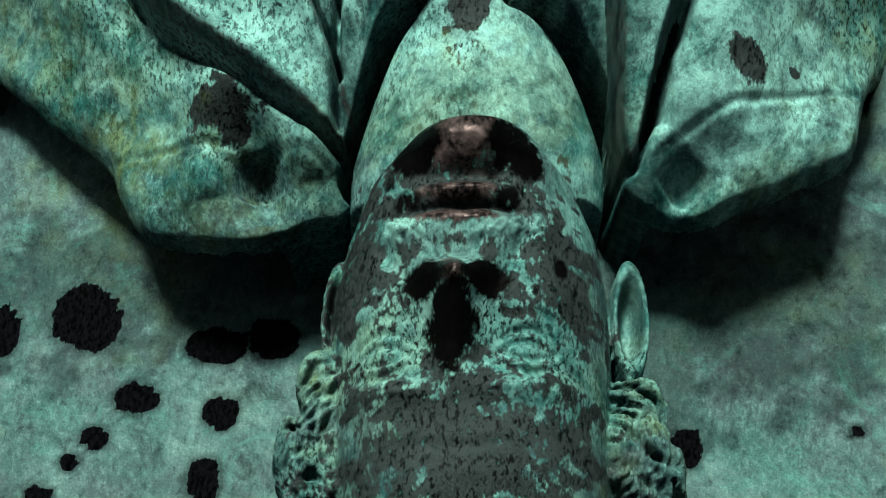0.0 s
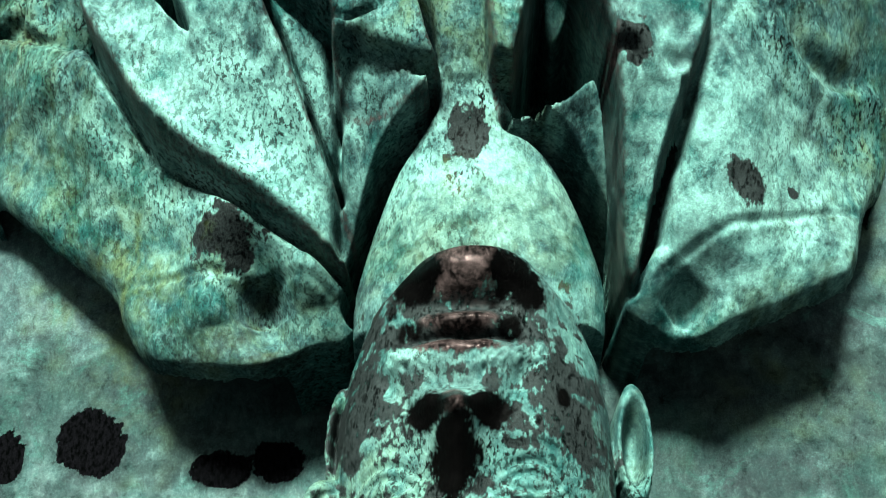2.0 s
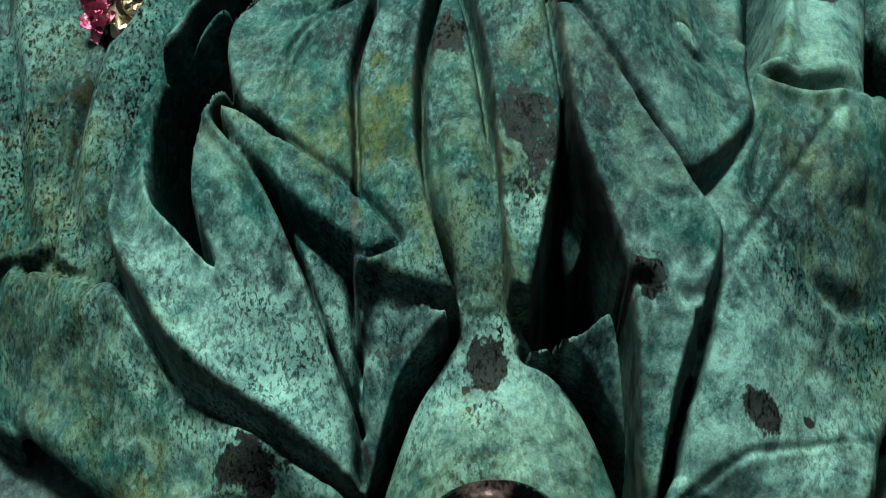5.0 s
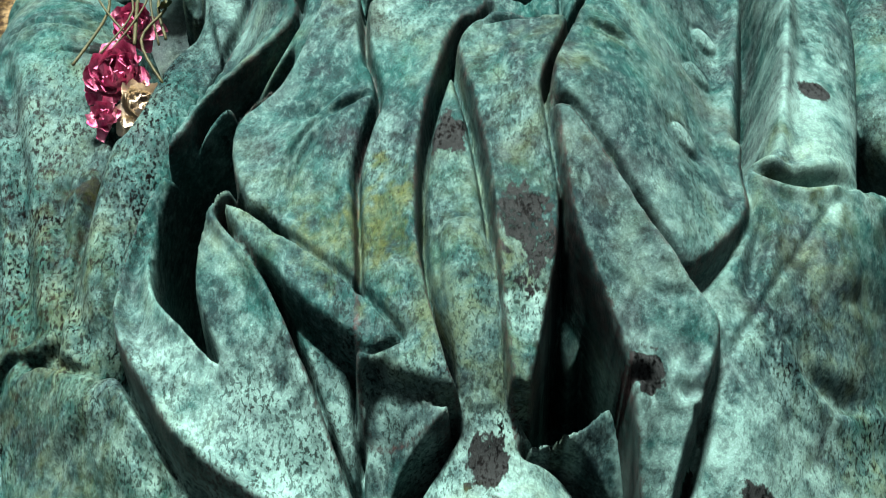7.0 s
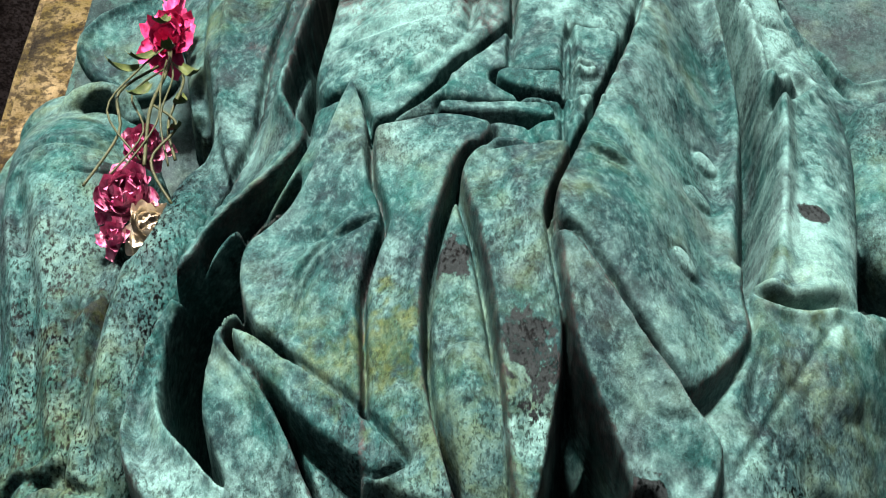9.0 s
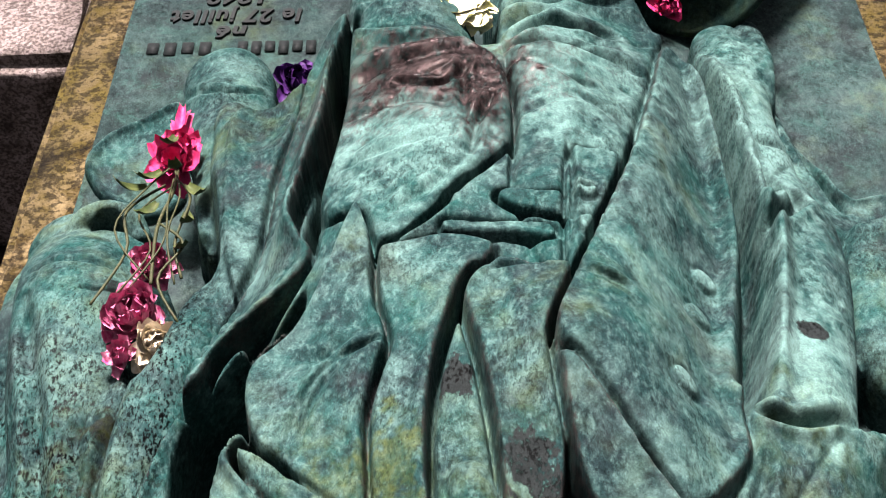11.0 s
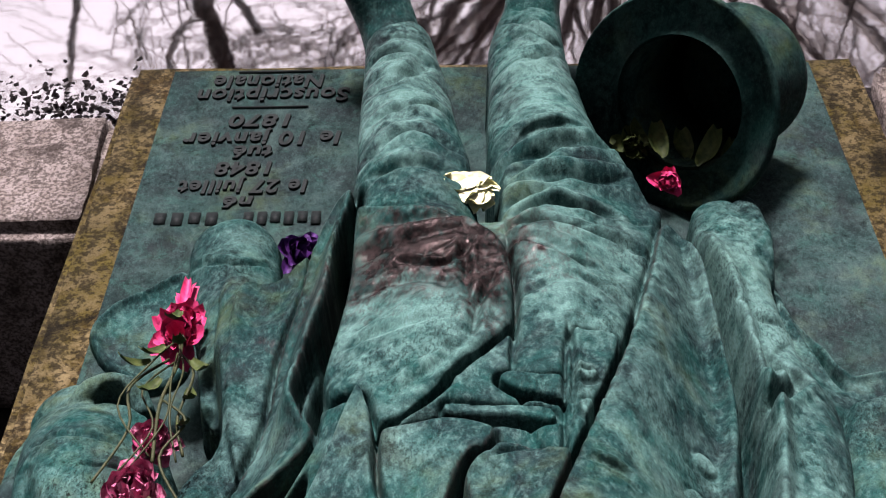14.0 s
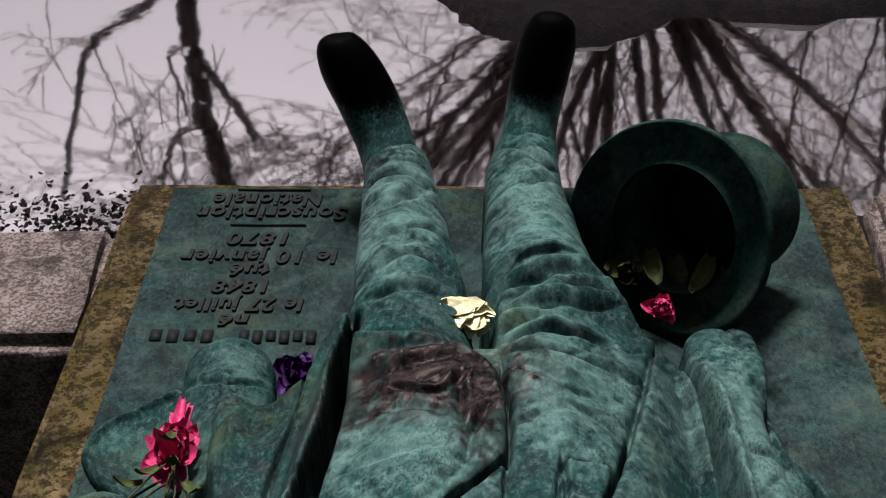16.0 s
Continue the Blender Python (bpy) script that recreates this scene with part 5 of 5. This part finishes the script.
PALEYEL = petal_mat("pale yellow petal", (0.80, 0.78, 0.32), (0.92, 0.91, 0.68), (0.62, 0.60, 0.12), 0.85)
PURPLE = petal_mat("dark purple petal", (0.05, 0.012, 0.10), (0.12, 0.03, 0.22), (0.015, 0.005, 0.03))
LEAF = petal_mat("wilted leaf", (0.03, 0.055, 0.014), (0.085, 0.11, 0.03), (0.02, 0.018, 0.01))
STEM = petal_mat("pale stem", (0.022, 0.034, 0.012), (0.065, 0.07, 0.028), (0.03, 0.02, 0.012))


def petal(bm, m, length, width, cup, curl, rng, ruffle=0.12):
    n, k = 6, 5
    rows = []
    for i in range(n):
        u = i / (n - 1)
        w = width * (math.sin(math.pi * min(0.08 + 0.80 * u, 1)) ** 0.7)
        row = []
        for j in range(k):
            v = 2 * j / (k - 1) - 1
            x = v * w
            y = length * u * math.cos(curl * u)
            z = length * u * math.sin(curl * u) + cup * width * v * v + rng.uniform(-1, 1) * ruffle * width * u
            row.append(bm.verts.new(m @ Vector((x, y, z))))
        rows.append(row)
    for a, b in zip(rows, rows[1:]):
        for j in range(k - 1):
            bm.faces.new((a[j], a[j + 1], b[j + 1], b[j]))


def blossom(bm, c, r, rng, layers=4, per=7, open_=0.6, ruffle=0.14, tilt=(0, 0), curl=(-0.5, 0.9)):
    base = Matrix.Translation(c) @ Euler((tilt[0], tilt[1], 0)).to_matrix().to_4x4()
    for L in range(layers):
        f = (L + 1) / layers
        for k in range(per):
            a = 6.2832 * (k + 0.5 * L) / per + rng.uniform(-0.25, 0.25)
            up = (1 - f * open_) * 1.35
            m = base @ Euler((0, 0, a)).to_matrix().to_4x4() @ Euler((up, 0, 0)).to_matrix().to_4x4()
            petal(bm, m, r * (0.65 + 0.35 * f), r * 0.36, 0.6, rng.uniform(*curl), rng, ruffle)


def stem(pts, r, parent, name="stem", material=None):
    bm = bmesh.new()
    L = curve_pts(pts, False, 5)
    loft(bm, [ring(L[k], L[min(k + 1, len(L) - 1)] - L[max(k - 1, 0)], (0, 0, 1), r, r, 6) for k in range(len(L))])
    return part(name, bm, material or STEM, parent)


def leaf(p, yaw, pitch, length, width, parent, seed):
    bm = bmesh.new()
    m = Matrix.Translation(p) @ Euler((radians(pitch), 0, radians(yaw))).to_matrix().to_4x4()
    petal(bm, m, length, width, 0.5, 0.6, np.random.RandomState(seed), 0.2)
    return part("leaf", bm, LEAF, parent)


def flower(name, label, x, y, z, r, material, seed, **kw):
    f = empty(name, pose(x, y, z), label=label, category="flower")
    bm = bmesh.new()
    blossom(bm, Vector((0, 0, 0)), r, np.random.RandomState(seed), **kw)
    part("blossom", bm, material, f)
    return f


# a pink gladiolus with its stalk down along the sleeve
rng = np.random.RandomState(21)
glad = empty("gladiolus", pose(-0.262, 1.07, 0.075), label="bright pink gladiolus with wilted leaves lying on the sleeve", category="flower")
bm = bmesh.new()
blossom(bm, Vector((0, -0.012, 0.0)), 0.030, rng, 3, 7, 0.95, 0.3, (0.35, 0.0))
blossom(bm, Vector((0.003, 0.006, 0.002)), 0.022, rng, 3, 6, 0.9, 0.3, (0.2, 0.2))
for k in range(5):
    petal(bm, Matrix.Translation((0, 0.014, 0.004)) @ Euler((0.05, 1.25 * k, 0.02 * k)).to_matrix().to_4x4(), 0.044 - 0.004 * k, 0.005, 1.2, 0.05, rng, 0.2)
part("blossom", bm, PINK, glad)
stem([(0.006, -0.03, 0.012), (0.012, -0.08, 0.035), (0.008, -0.14, 0.05), (0.014, -0.21, 0.06)], 0.0016, glad)
stem([(0.008, -0.05, 0.020), (0.030, -0.10, 0.045), (0.026, -0.16, 0.055), (0.036, -0.20, 0.055)], 0.0013, glad)
stem([(0.0, -0.06, 0.022), (-0.02, -0.12, 0.05), (-0.012, -0.17, 0.055), (-0.030, -0.23, 0.06)], 0.0013, glad)
stem([(0.012, -0.14, 0.055), (0.035, -0.17, 0.062), (0.02, -0.21, 0.065), (0.04, -0.25, 0.06)], 0.0012, glad)
for k in range(4):
    x0 = rng.uniform(-0.012, 0.03)
    stem([(0.006, -0.03 - 0.01 * k, 0.02), (x0, -0.09 - 0.01 * k, 0.048), (x0 + rng.uniform(-0.02, 0.02), -0.15 - 0.008 * k, 0.06), (x0 + rng.uniform(-0.03, 0.03), -0.20 - 0.006 * k, 0.055)], 0.0009, glad)
for k, (x, y, yaw, ln) in enumerate(((0.01, -0.045, 190, 0.06), (0.0, -0.06, 150, 0.05), (0.025, -0.08, 215, 0.055), (-0.008, -0.085, 130, 0.05), (0.03, -0.12, 190, 0.05), (0.005, -0.11, 160, 0.05), (0.028, -0.16, 205, 0.04), (0.012, -0.035, 170, 0.045))):
    leaf((x, y, 0.035 + 0.003 * k), yaw, 10 - 6 * (k % 3), ln * 0.75, 0.006, glad, 60 + k)

flower("peony", "faded crimson peony head on the sleeve", -0.256, 0.905, 0.105, 0.024, ROSE, 31, layers=5, per=7, open_=0.7, ruffle=0.2, tilt=(0.5, 0))
flower("peony", "large faded crimson peony head on the sleeve", -0.262, 0.848, 0.108, 0.031, ROSE, 32, layers=6, per=9, open_=0.75, ruffle=0.22, tilt=(0.4, 0))
flower("cream_rose", "wilted cream rose beside the peonies", -0.243, 0.815, 0.110, 0.024, CREAM, 33, layers=5, per=8, open_=0.9, ruffle=0.22, tilt=(0.3, 0.3))
flower("carnation", "small magenta flower beside a cream rose", -0.264, 0.808, 0.108, 0.018, ROSE, 34, layers=4, per=6, open_=0.8, ruffle=0.25, tilt=(0.3, -0.4))
flower("purple_flower", "dark purple flower head on the plate", -0.168, 1.224, 0.028, 0.027, PURPLE, 35, layers=4, per=7, open_=0.75, ruffle=0.25, tilt=(0.5, 0))
white = flower("white_flower", "pale yellow flower with ragged petals between the thighs", -0.007, 1.160, 0.162, 0.037, PALEYEL, 36, layers=4, per=9, open_=1.25, ruffle=0.35, tilt=(-0.1, 0), curl=(-1.0, 0.0))
white.scale = (1.2, 0.8, 0.5)
rose = flower("pink_rose", "pink rose with dry leaves beside the hat", 0.206, 1.306, 0.050, 0.026, PINK, 37, layers=5, per=6, open_=0.45, ruffle=0.15, tilt=(0.7, 0))
for k, (x, y, yaw, ln) in enumerate(((0.0, 0.03, 20, 0.06), (0.035, 0.02, -40, 0.07), (0.05, 0.03, -75, 0.06), (-0.01, 0.06, 60, 0.06), (0.06, 0.0, -20, 0.08), (0.03, 0.05, 10, 0.06), (0.075, 0.02, -10, 0.07))):
    leaf((x, y, 0.01 - 0.004 * k), yaw, 15 - 10 * (k % 3), ln * 0.62, 0.011, rose, 80 + k)
flower("dried_rose", "withered brown rose inside the brim of the hat", 0.174, 1.371, 0.05, 0.022, LEAF, 38, layers=3, per=6, open_=0.9, ruffle=0.3, tilt=(0.6, 0))
